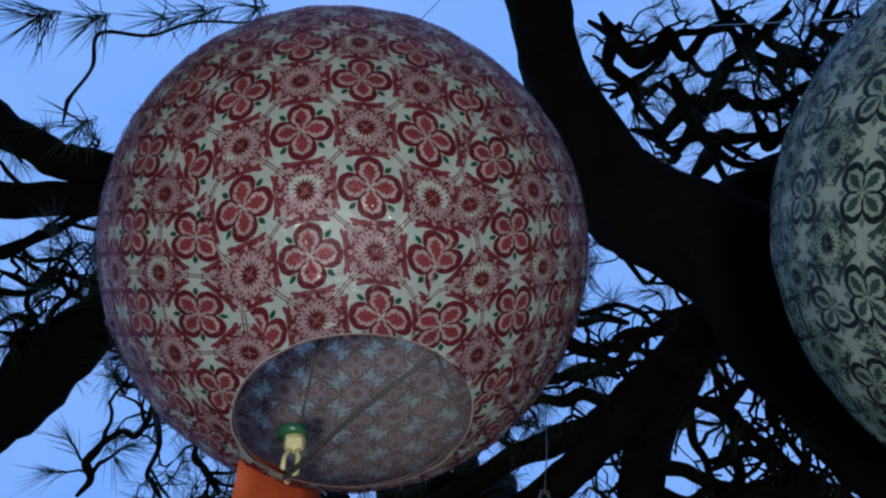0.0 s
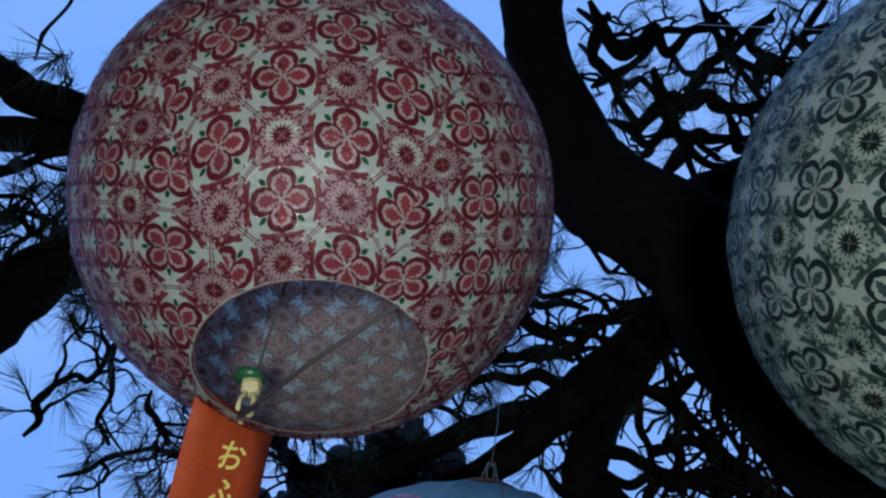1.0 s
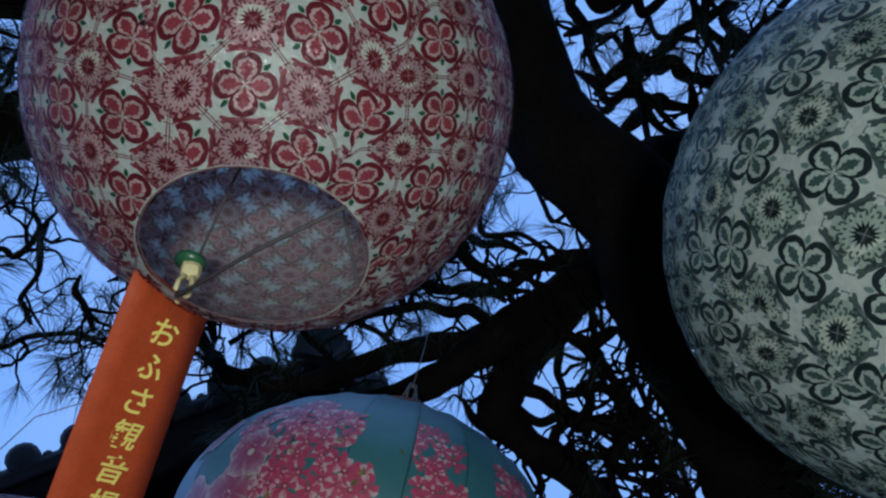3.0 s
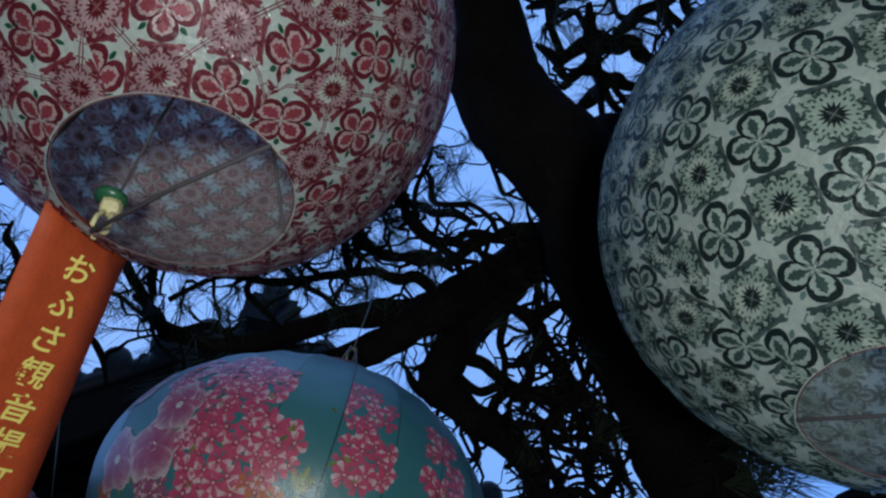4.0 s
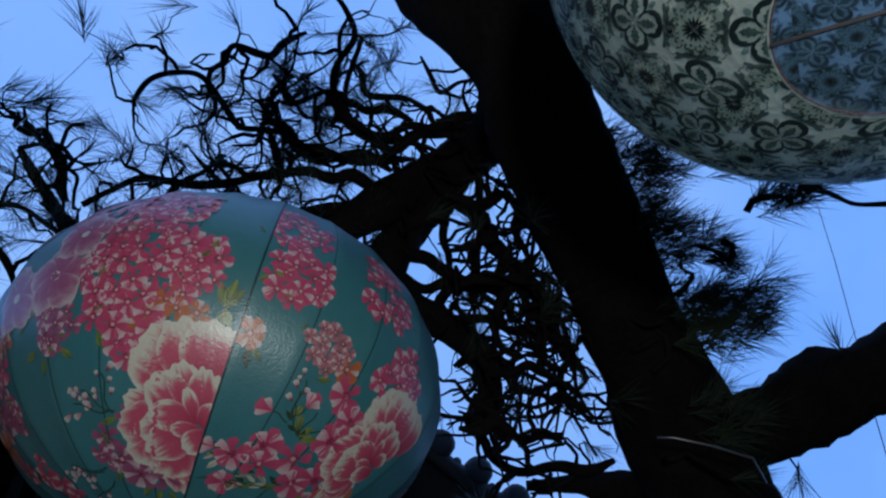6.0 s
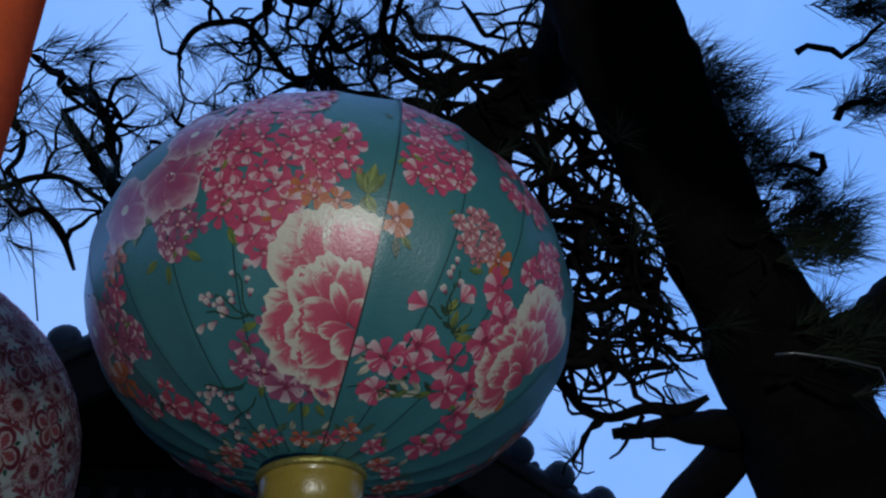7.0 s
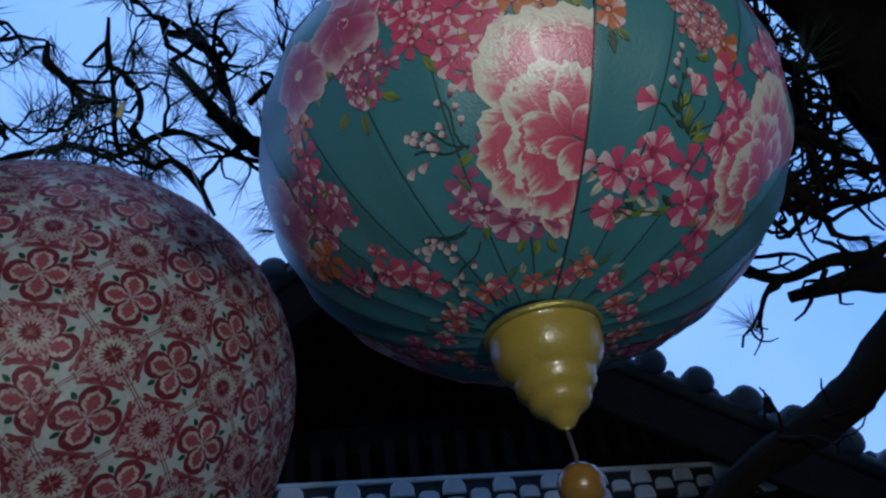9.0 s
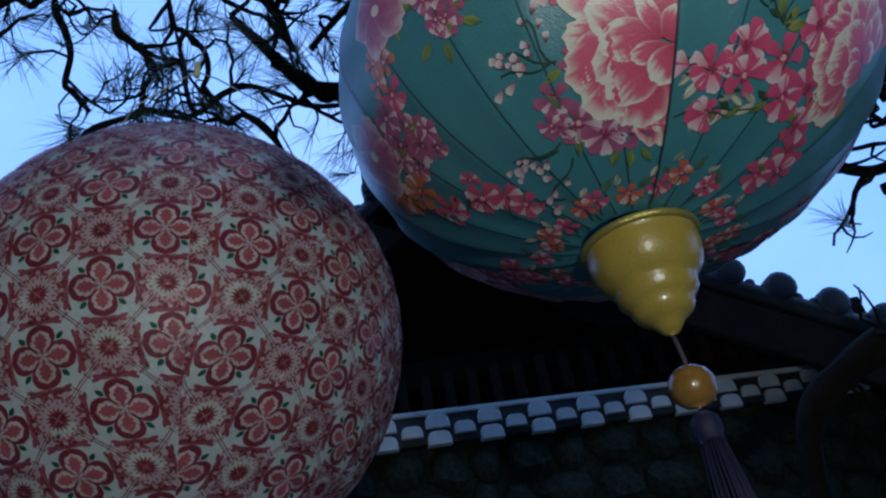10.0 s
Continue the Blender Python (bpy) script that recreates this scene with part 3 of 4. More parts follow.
def bouquet(turn):
    """The main spray of the print: peony, pink cluster, buds, and the falling branch beside them."""
    w, e = ("east", "west") if abs(turn) < 90 else (None, None)
    big_flower(-128 + turn, 2, 0.040)
    big_flower(-144 + turn, -14, 0.044)
    big_flower(-131 + turn, -12, 0.046)
    scatter(52, -111 + turn, -11, 13, 14, 0.0160, ROSE, HOT, w)
    scatter(34, -118 + turn, 14, 18, 13, 0.0155, ROSE, HOT)
    scatter(8, -98.5 + turn, -9, 5, 8, 0.0155, ROSE, HOT, w)
    big_flower(-150 + turn, 16, 0.046)
    for lo, la in ((-119, -25), (-114, -27), (-108, -29), (-112.5, -31.5), (-110, -34.5), (-105.5, -28)):
        blossom(lo + turn, la, 0.0175, ROSE, HOT)
    scatter(11, -128.5 + turn, -25, 5.5, 5.5, 0.0135, LILAC, LILACEDGE)
    blossom(-131 + turn, -30, 0.0145, LILAC, LILACEDGE)
    for lo, la, a in ((-136, -31, 200), (-133, -33, 255), (-128, -31.5, 320), (-117.5, -28.5, 290), (-140.5, -20.6, 250), (-139, -19, 320), (-142, -21, 180)):
        leaf(lo + turn, la, a, 0.021)
    for lo, la in ((-151, -22), (-148, -25), (-153, -26)):
        blossom(lo + turn, la, 0.016, (0.42, 0.10, 0.03), ORANGE)
    peony(-97 + turn, -36, 1.0, w)
    level[0] = 20
    for lo, la in ((-105, -24), (-100.6, -22), (-96.2, -22.3), (-108, -26.5), (-103, -20)):
        blossom(lo + turn, la, 0.0155, (0.42, 0.10, 0.03), ORANGE, w)
    for a, l in ((85, 0.036), (60, 0.030), (115, 0.032), (268, 0.030), (300, 0.024)):
        leaf(-90.8 + turn, -19.6, a, l, (0.34, 0.40, 0.10), w)
    blossom(-84.2 + turn, -24.0, 0.0185, (0.42, 0.10, 0.03), ORANGE, e)
    leaf(-83.6 + turn, -27.6, 285, 0.022, DARKLEAF)
    leaf(-82.6 + turn, -27.0, 320, 0.018, LEAF)
    scatter(20, -78.5 + turn, -4, 6.5, 9, 0.0150, ROSE, HOT, e)
    scatter(14, -82 + turn, 14, 9, 10, 0.0145, ROSE, HOT, e)
    scatter(12, -55 + turn, 8, 8, 12, 0.0155, ROSE, HOT)
    # the small reddish chain, orange flower and pink branch east of the seam
    scatter(11, -66.5 + turn, -20, 5.5, 5.5, 0.0105, WINE, (0.60, 0.24, 0.26))
    blossom(-60.2 + turn, -22.5, 0.0180, (0.45, 0.10, 0.03), ORANGE)
    leaf(-62.5 + turn, -27, 200, 0.018)
    for lo, la, r in ((-57, -28.5, 0.022), (-51, -33, 0.021), (-52, -39.5, 0.024), (-46, -44, 0.021), (-76.5, -52.4, 0.021), (-68.6, -47.6, 0.021), (-66.3, -52.4, 0.022), (-58.2, -47.6, 0.023), (-45.8, -49.3, 0.023), (-51, -53, 0.022)):
        blossom(lo + turn, la, r, ROSE, HOT, e)
    for lo, la, a in ((-82.5, -52, 175), (-73.5, -60, 190), (-72, -39.5, 170), (-64.5, -35.5, 70)):
        petal(lo + turn, la, a, (0, 0), 0.020, 0.015, ROSE, HOT, 0.05, e)
        petal(lo + turn, la, a + 28, (0, 0), 0.018, 0.011, HOT, PALE, 0.05, e)
        petal(lo + turn, la, a - 30, (0, 0), 0.016, 0.010, ROSE, PALE, 0.05, e)
        stem(lo + turn, la, a + 180, 0.022)
    blossom(-74 + turn, -60, 0.016, ROSE, HOT, e)
    for lo, la, a in ((-63, -41.5, 130), (-66, -39.5, 110), (-60.5, -43, 60), (-61.5, -42.5, 90)):
        stem(lo + turn, la, a, 0.034)
        leaf(lo + turn, la, a - 25, 0.021, (0.36, 0.38, 0.07))
        leaf(lo + turn, la, a + 40, 0.014, DARKLEAF)
    spray(-66 + turn, -39, 105, 5)
    stem(-54 + turn, -54.5, 205, 0.085)
    for k in range(6):
        lo, la = -55.5 - 3.6 * k, -55 - 1.1 * k
        leaf(lo + turn, la, 235, 0.019, CREAM if k % 2 else LEAF)
        leaf(lo + turn, la, 160, 0.016, CREAM if k % 3 else DARKLEAF)
    for lo, la, a in ((-79, -54.5, 240), (-80.5, -52.5, 230), (-71.5, -57.5, 30), (-70, -56, 60)):
        leaf(lo + turn, la, a, 0.020, CREAM)
        leaf(lo + turn, la + 1, a - 60, 0.015, DARKLEAF)
    peony(-40 + turn, -27, 0.82)
    level[0] = 20
    scatter(12, -44 + turn, -18, 7, 10, 0.0165, ROSE, HOT)
    blossom(-35.4 + turn, -47.5, 0.028, (0.45, 0.10, 0.03), ORANGE)
    scatter(5, -37 + turn, -57, 6, 3, 0.0195, ROSE, HOT)
    scatter(6, -32 + turn, -64, 9, 3, 0.0185, ROSE, HOT)
    # buds and lilac blossom west of the peony
    for lo, la, a, n in ((-113.5, -47, 150, 6), (-114, -47.5, 105, 5), (-115, -47, 170, 5), (-122, -60.5, 180, 5), (-124, -61.5, 165, 5), (-121, -64, 215, 5)):
        spray(lo + turn, la, a, n)
    leaf(-113 + turn, -48.5, 200, 0.020, LEAF)
    leaf(-117 + turn, -55, 110, 0.018, (0.22, 0.24, 0.14))
    leaf(-110 + turn, -53.5, 85, 0.018, CREAM)
    for lo, la, r in ((-110, -48, 0.012), (-117.8, -52.8, 0.018), (-119.6, -58.2, 0.015), (-114, -58.5, 0.021), (-107.5, -62, 0.021), (-106, -56.5, 0.018), (-97.5, -62.5, 0.020), (-102, -59.5, 0.015), (-122, -57, 0.012)):
        blossom(lo + turn, la, r, LILAC, LILACEDGE)
    for lo, la, a in ((-99, -66, 260), (-104, -65.5, 240), (-95, -66, 300), (-116, -61, 250)):
        leaf(lo + turn, la, a, 0.018)
    # the west side
    blossom(-151.5 + turn, -31, 0.020, ROSE, HOT)
    scatter(13, -160 + turn, -38, 5.5, 7, 0.0165, LILAC, LILACEDGE)
    scatter(6, -153 + turn, -42, 4, 4, 0.014, LILAC, LILACEDGE)
    big_flower(-172 + turn, -30, 0.050)
    for lo, la in ((-178, -42), (-172, -45), (-182, -37)):
        blossom(lo + turn, la, 0.024, (0.45, 0.10, 0.03), ORANGE)
    for lo, la, r in ((-160, -58.5, 0.021), (-154, -62, 0.018), (-152.5, -66, 0.018), (-173, -53, 0.022), (-156, -54.5, 0.011)):
        blossom(lo + turn, la, r, ROSE, (0.62, 0.10, 0.16))
    for lo, la, a in ((-166, -53, 200), (-163, -56, 190), (-157, -62, 240), (-148, -68, 330)):
        stem(lo + turn, la, a, 0.025, DARKLEAF)
        leaf(lo + turn, la, a, 0.016, DARKLEAF)
    # buds and leaves in a ring above the finial
    for k in range(11):
        lo, la = -172 + 17 * k + rng.uniform(-4, 4), -73.5 + rng.uniform(-1.5, 2.5)
        blossom(lo + turn, la, 0.013, ROSE, HOT if k % 2 else ORANGE)
        stem(lo + turn, la, 265, 0.022)
        leaf(lo + turn + 6, la + 1, rng.uniform(30, 150), 0.019, (0.10, 0.20, 0.12))
        leaf(lo + turn - 6, la + 2, rng.uniform(30, 150), 0.015, CREAM)


bouquet(-3.25)
bouquet(176.75)
# the dark stitched joins between the satin panels
for i in range(24):
    lo = 2 * math.pi * i / 24
    for la in np.radians(np.arange(-79, 76, 4)):
        q = np.array([la, la + math.radians(4)])
        w = (0.0008 if i != 18 else 0.0009) / (C_R * np.cos(q))
        P = csurf.at(np.array([lo - w[0], lo + w[0], lo + w[1], lo - w[1]]), np.array([q[0], q[0], q[1], q[1]]), 0.0004 if i != 18 else 0.0045)
        sheet.add(P, [(0, 1, 2, 3)], [(0.012, 0.055, 0.06) if i != 18 else (0.02, 0.045, 0.05)] * 4)
SATIN = (0.050, 0.212, 0.235)
C = thing("satin_lantern", C_AT, "round teal satin lantern printed with pink peonies and blossom", "lantern", "lanterns in the pine")
C.matrix_world = C_POSE
PLUMB = C_POSE.inverted() @ Matrix.Translation(C_AT)        # what hangs below it hangs straight
shade = part("shade", shade_mesh(csurf, -79.6, 77, SATIN, CLOTH_SATIN, 144, 60), C)
part("print", sheet.mesh("print", CLOTH_SATIN, C_K), shade, "pink peony and blossom print")


def lathe(name, profile, mat, sides=40, bumps=0):
    vs, fs = [], []
    for i, (r, z) in enumerate(profile):
        for s in range(sides):
            a = 2 * math.pi * s / sides
            k = r * (1 + (bumps * math.sin(9 * a) ** 3 if 2 <= i <= 4 else 0))
            vs.append((k * math.cos(a), k * math.sin(a), z))
    for i in range(len(profile) - 1):
        for s in range(sides):
            fs.append((i * sides + s, i * sides + (s + 1) % sides, (i + 1) * sides + (s + 1) % sides, (i + 1) * sides + s))
    fs.append(tuple(range(sides)))
    fs.append(tuple(range((len(profile) - 1) * sides, len(profile) * sides))[::-1])
    return mesh(name, vs, fs, mat)


FX, FY, FZ = -0.0235, -0.0204, -0.2365
cap = part("finial", lathe("finial", [(0.060, 0.004), (0.0605, -0.004), (0.060, -0.016), (0.0575, -0.026), (0.054, -0.034), (0.047, -0.042), (0.0435, -0.045), (0.0425, -0.049), (0.042, -0.056), (0.037, -0.063), (0.033, -0.066), (0.0325, -0.072), (0.029, -0.078), (0.024, -0.082), (0.018, -0.085), (0.014, -0.090), (0.008, -0.097), (0.002, -0.099)], BRASS, bumps=0.012), C, "yellow-gold lacquered turned finial")
cap.matrix_local = PLUMB @ Matrix.Translation((FX, FY, FZ)) @ Matrix.Diagonal((0.93, 0.93, 0.96, 1))
GILT = material("gilt_band", (0.42, 0.36, 0.10), 0.3, 0.3, 90, 0.3, metal=0.6)
v, f = tube([(0.0615 * math.cos(a), 0.0615 * math.sin(a), 0.006) for a in np.linspace(0, 2 * math.pi, 49)], [0.0042] * 49, 8, close=False)
part("gilt_band", mesh("gilt_band", v, f, GILT), cap, "narrow gilt band")
part("cord", wire([(FX, FY, FZ - 0.097), (FX + 0.002, FY, FZ - 0.12), (FX, FY, FZ - 0.14)], 0.0022, CORD, "cord"), C).matrix_local = PLUMB
AMBER = material("amber_wood_bead", (0.22, 0.11, 0.018), 0.3, 0.25, 70, 0.1, coat=0.6)
bead = part("bead", lathe("bead", [(0.003, 0.0215), (0.011, 0.0205), (0.019, 0.015), (0.0235, 0.006), (0.0238, -0.003), (0.021, -0.012), (0.014, -0.019), (0.004, -0.0215)], AMBER), C, "amber-coloured wooden bead")
bead.matrix_local = PLUMB @ Matrix.Translation((FX, FY, FZ - 0.146)) @ Matrix.Diagonal((0.88, 0.88, 0.88, 1))
NAVY = material("navy_silk_tassel", (0.006, 0.007, 0.035), 0.7, 0.3, 120, 0.2)
knob = part("tassel", lathe("tassel", [(0.006, 0.0), (0.012, -0.006), (0.013, -0.016), (0.010, -0.024), (0.012, -0.027)], NAVY), C, "navy blue silk tassel")
knob.matrix_local = PLUMB @ Matrix.Translation((FX, FY, FZ - 0.169))
strands = []
for i in range(90):
    a, q = rng.uniform(0, 2 * math.pi), math.sqrt(rng.random())
    x, y = math.cos(a) * q, math.sin(a) * q
    strands.append(tube([(x * 0.010, y * 0.010, -0.024), (x * 0.017, y * 0.017, -0.08), (x * 0.021 + rng.uniform(-0.003, 0.003), y * 0.021, -0.16), (x * 0.023, y * 0.023, -0.23 + rng.uniform(-0.01, 0.01))], [0.0013] * 4, 4))
v, f = join(strands)
tagged(part("fringe", mesh("fringe", v, f, NAVY), knob), kind="stuff")
WOODRING = material("orange_wood_ring", (0.42, 0.12, 0.04), 0.45, 0.2, 60, 0.2)
v, f = tube([(0.066 * math.cos(a), 0.066 * math.sin(a), 0.258) for a in np.linspace(0, 2 * math.pi, 41)], [0.010] * 41, 8, close=False)
part("top_ring", mesh("top_ring", v, f, WOODRING), C, "orange wooden top ring")
part("top_bar", wire([(-0.066, 0, 0.259), (0, 0, 0.263), (0.066, 0, 0.259)], 0.003, WOODRING, "top_bar"), C)
for dx in (-0.012, 0.012):
    part("hook", wire([(dx * 2.2, 0, 0.238), (dx * 1.5, 0.004, 0.30), (dx * 0.4, 0.0, 0.345), (-dx * 0.6, -0.004, 0.33), (-dx * 0.4, 0, 0.29)], 0.0022, WIRE, "hook"), C)
part("wire", wire([(0, 0, 0.34), (0.004, 0.02, 0.45), (0.01, 0.2, 0.72)], 0.0011, WIRE), C)
part("wire_tail", wire([(0, 0, 0.30), (0.014, -0.004, 0.285), (0.020, -0.004, 0.262)], 0.0035, KNOT, "wire_tail"), C, "frayed pale cord end")

# ---------------------------------------------------------------- the old pine
PINE = Vector((1.53, 1.72, 0.0))
pine = thing("pine_tree", PINE, "old garden pine with a leaning dark trunk and crooked limbs", "tree")
prng = random.Random(21)
shoots = []          # places and directions from which twigs and needles grow


def bark_tube(name, ctrl, sides, lump, label="", seed=0):
    s = spline(ctrl, 7)
    pts = s[:, :3] - np.array(PINE)
    verts, faces = tube([tuple(p) for p in pts], [float(r) for r in s[:, 3]], sides)
    out = []
    for v in verts:
        v = Vector(v)
        k = noise.noise(v * 9 + Vector((seed, 0, 0))) * lump + noise.noise(v * 26) * lump * 0.5
        i = min(range(len(pts)), key=lambda j: (v - Vector(pts[j])).length_squared)
        d = v - Vector(pts[i])
        out.append(v + d * k)
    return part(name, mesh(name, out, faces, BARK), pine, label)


bark_tube("trunk", [(1.55, 1.75, -0.1, 0.239), (1.5, 1.68, 0.8, 0.204), (1.365, 1.65, 1.567, 0.169), (1.214, 1.516, 1.763, 0.136), (1.042, 1.372, 1.938, 0.115), (0.875, 1.222, 2.083, 0.108), (0.707, 1.07, 2.201, 0.111), (0.582, 0.945, 2.333, 0.112), (0.456, 0.938, 2.468, 0.102), (0.388, 0.935, 2.582, 0.100), (0.339, 0.875, 2.727, 0.080), (0.288, 0.803, 2.861, 0.074), (0.254, 0.659, 3.001, 0.080)], 24, 0.16, "thick leaning trunk with rough bark")


def limb(r0, r1, pts):
    """A crooked limb from a thick to a thin end; shoots for twigs are noted along it."""
    if r0 < 0.03:
        r0, r1 = r0 * 0.72, r1 * 0.72
    elif r0 < 0.04:
        r0, r1 = r0 * 0.62, r1 * 0.62
    crook = []
    for i, p in enumerate(pts):
        r = r0 + (r1 - r0) * i / (len(pts) - 1)
        crook.append((*p, r * (0.4 if i == 0 and r0 < 0.035 else 1)))
        if i < len(pts) - 1 and r0 < 0.03:
            m = [(a + b) / 2 + prng.uniform(-0.014, 0.014) for a, b in zip(p, pts[i + 1])]
            crook.append((*m, r * prng.uniform(0.85, 1.1)))
    bark_tube("limb", crook, 9 if r0 > 0.03 else 7, 0.3, seed=len(shoots))
    s = spline(crook, 4)
    step = 3 if r0 > 0.03 else 2
    for i in range(1, len(s) - 1, step):
        d = Vector(s[min(i + 1, len(s) - 1), :3] - s[i - 1, :3]).normalized()
        shoots.append((Vector(s[i, :3]), d, float(s[i, 3])))
    shoots.append((Vector(s[-1, :3]), Vector(s[-1, :3] - s[-2, :3]).normalized(), r1))


limb(0.07, 0.042, [(0.50, 0.94, 2.38), (0.57, 0.95, 2.45), (0.66, 0.95, 2.52), (0.80, 0.95, 2.63), (0.98, 0.94, 2.78), (1.15, 0.92, 2.92)])
limb(0.085, 0.030, [(0.60, 0.97, 2.32), (0.66, 1.18, 2.44), (0.63, 1.38, 2.50), (0.535, 1.45, 2.425), (0.426, 1.45, 2.32), (0.34, 1.47, 2.25), (0.25, 1.52, 2.19), (0.11, 1.60, 2.15)])
limb(0.060, 0.024, [(0.60, 1.44, 2.46), (0.53, 1.50, 2.34), (0.475, 1.50, 2.235), (0.445, 1.50, 2.14), (0.52, 1.50, 2.085), (0.60, 1.50, 2.05), (0.68, 1.51, 2.00), (0.72, 1.52, 1.93), (0.70, 1.54, 1.84)])
limb(0.030, 0.015, [(0.48, 1.49, 2.23), (0.55, 1.46, 2.20), (0.62, 1.45, 2.15), (0.70, 1.44, 2.13), (0.76, 1.46, 2.06)])
limb(0.04, 0.009, [(0.53, 1.46, 2.41), (0.37, 1.54, 2.36), (0.20, 1.58, 2.32), (0.06, 1.61, 2.25), (-0.09, 1.63, 2.19), (-0.23, 1.60, 2.19), (-0.29, 1.56, 2.24), (-0.37, 1.48, 2.31)])
limb(0.022, 0.008, [(0.45, 1.45, 2.45), (0.33, 1.45, 2.47), (0.22, 1.47, 2.47), (0.14, 1.43, 2.51), (0.12, 1.40, 2.54), (0.16, 1.35, 2.60)])
limb(0.018, 0.006, [(0.48, 1.36, 2.55), (0.36, 1.37, 2.56), (0.26, 1.38, 2.57), (0.27, 1.30, 2.64), (0.27, 1.22, 2.71)])
limb(0.014, 0.006, [(0.06, 1.61, 2.25), (-0.06, 1.56, 2.32), (0.00, 1.52, 2.38), (0.08, 1.51, 2.41)])
limb(0.012, 0.006, [(0.20, 1.58, 2.32), (0.13, 1.55, 2.35), (0.06, 1.54, 2.37), (-0.02, 1.50, 2.41)])
limb(0.022, 0.012, [(0.67, 1.41, 2.28), (0.67, 1.47, 2.18), (0.60, 1.53, 2.12), (0.67, 1.55, 2.03), (0.74, 1.56, 1.95), (0.72, 1.59, 1.89)])
limb(0.02, 0.012, [(0.72, 1.42, 2.23), (0.77, 1.44, 2.16), (0.85, 1.45, 2.09), (0.90, 1.47, 2.00), (0.89, 1.52, 1.90)])
limb(0.018, 0.01, [(0.61, 1.54, 2.10), (0.71, 1.51, 2.09), (0.82, 1.48, 2.07), (0.93, 1.47, 1.96)])
limb(0.018, 0.01, [(0.59, 1.41, 2.33), (0.59, 1.46, 2.27), (0.63, 1.52, 2.20), (0.73, 1.49, 2.18), (0.82, 1.44, 2.17), (0.89, 1.47, 2.09), (0.96, 1.51, 1.97)])
limb(0.016, 0.009, [(0.67, 1.63, 2.02), (0.75, 1.58, 2.05), (0.81, 1.60, 1.97), (0.89, 1.57, 1.94), (0.98, 1.55, 1.88)])
limb(0.022, 0.01, [(1.03, 1.56, 1.80), (0.92, 1.63, 1.80), (0.82, 1.68, 1.80), (0.76, 1.68, 1.86), (0.72, 1.68, 1.90), (0.73, 1.64, 1.96)])
limb(0.024, 0.007, [(0.70, 1.12, 2.40), (0.66, 1.29, 2.52), (0.55, 1.34, 2.51), (0.45, 1.39, 2.50), (0.32, 1.38, 2.53), (0.30, 1.28, 2.60), (0.31, 1.22, 2.65)])
limb(0.02, 0.007, [(0.50, 1.41, 2.47), (0.36, 1.45, 2.46), (0.25, 1.46, 2.47), (0.18, 1.44, 2.49), (0.08, 1.45, 2.49)])
limb(0.014, 0.007, [(0.18, 1.24, 2.64), (0.11, 1.30, 2.60), (0.02, 1.30, 2.60), (-0.02, 1.35, 2.55), (0.00, 1.40, 2.51), (-0.02, 1.45, 2.47)])
limb(0.016, 0.005, [(-0.25, 1.52, 2.22), (-0.27, 1.47, 2.27), (-0.31, 1.41, 2.31), (-0.36, 1.40, 2.30), (-0.36, 1.38, 2.32)])
limb(0.012, 0.005, [(-0.30, 1.64, 2.03), (-0.37, 1.56, 2.11), (-0.42, 1.54, 2.10)])
limb(0.034, 0.015, [(0.45, 0.82, 3.18), (0.55, 0.93, 3.10), (0.62, 0.86, 3.12), (0.66, 0.91, 3.08), (0.71, 0.85, 3.09), (0.77, 0.80, 3.10)])
limb(0.036, 0.016, [(0.60, 1.12, 2.97), (0.69, 1.01, 3.02), (0.77, 0.98, 3.00), (0.82, 1.00, 2.97), (0.91, 0.96, 2.95), (0.98, 0.91, 2.94)])
limb(0.032, 0.015, [(0.68, 1.19, 2.89), (0.76, 1.07, 2.95), (0.84, 1.06, 2.92), (0.91, 1.02, 2.91)])
limb(0.028, 0.014, [(0.72, 0.99, 3.02), (0.77, 0.91, 3.04), (0.84, 0.84, 3.05), (0.89, 0.78, 3.05)])
limb(0.026, 0.014, [(0.89, 0.94, 2.97), (0.90, 0.87, 3.01), (0.98, 0.91, 2.94), (1.06, 0.94, 2.87)])
limb(0.05, 0.04, [(-1.07, 0.70, 2.71), (-0.98, 0.82, 2.72), (-0.93, 0.88, 2.73), (-0.89, 0.93, 2.73), (-0.81, 0.97, 2.76), (-0.70, 1.03, 2.78)])
limb(0.075, 0.085, [(-1.08, 1.30, 2.14), (-0.99, 1.29, 2.27), (-0.92, 1.26, 2.39), (-0.82, 1.24, 2.51), (-0.67, 1.22, 2.64)])
limb(0.012, 0.01, [(-1.01, 1.07, 2.51), (-0.96, 1.12, 2.51), (-0.91, 1.12, 2.55), (-0.86, 1.16, 2.56), (-0.81, 1.23, 2.54)])
limb(0.012, 0.008, [(-1.01, 1.17, 2.41), (-0.95, 1.21, 2.42), (-0.89, 1.22, 2.48), (-0.84, 1.17, 2.56)])
limb(0.013, 0.008, [(-0.76, 1.34, 2.09), (-0.75, 1.31, 2.15), (-0.72, 1.30, 2.20), (-0.67, 1.32, 2.22), (-0.65, 1.31, 2.26), (-0.66, 1.27, 2.31)])
limb(0.012, 0.008, [(-0.55, 1.37, 2.24), (-0.53, 1.41, 2.19), (-0.50, 1.45, 2.15)])
limb(0.01, 0.006, [(-0.47, 1.40, 2.35), (-0.48, 1.47, 2.29), (-0.44, 1.52, 2.27), (-0.46, 1.57, 2.21), (-0.43, 1.61, 2.19)])
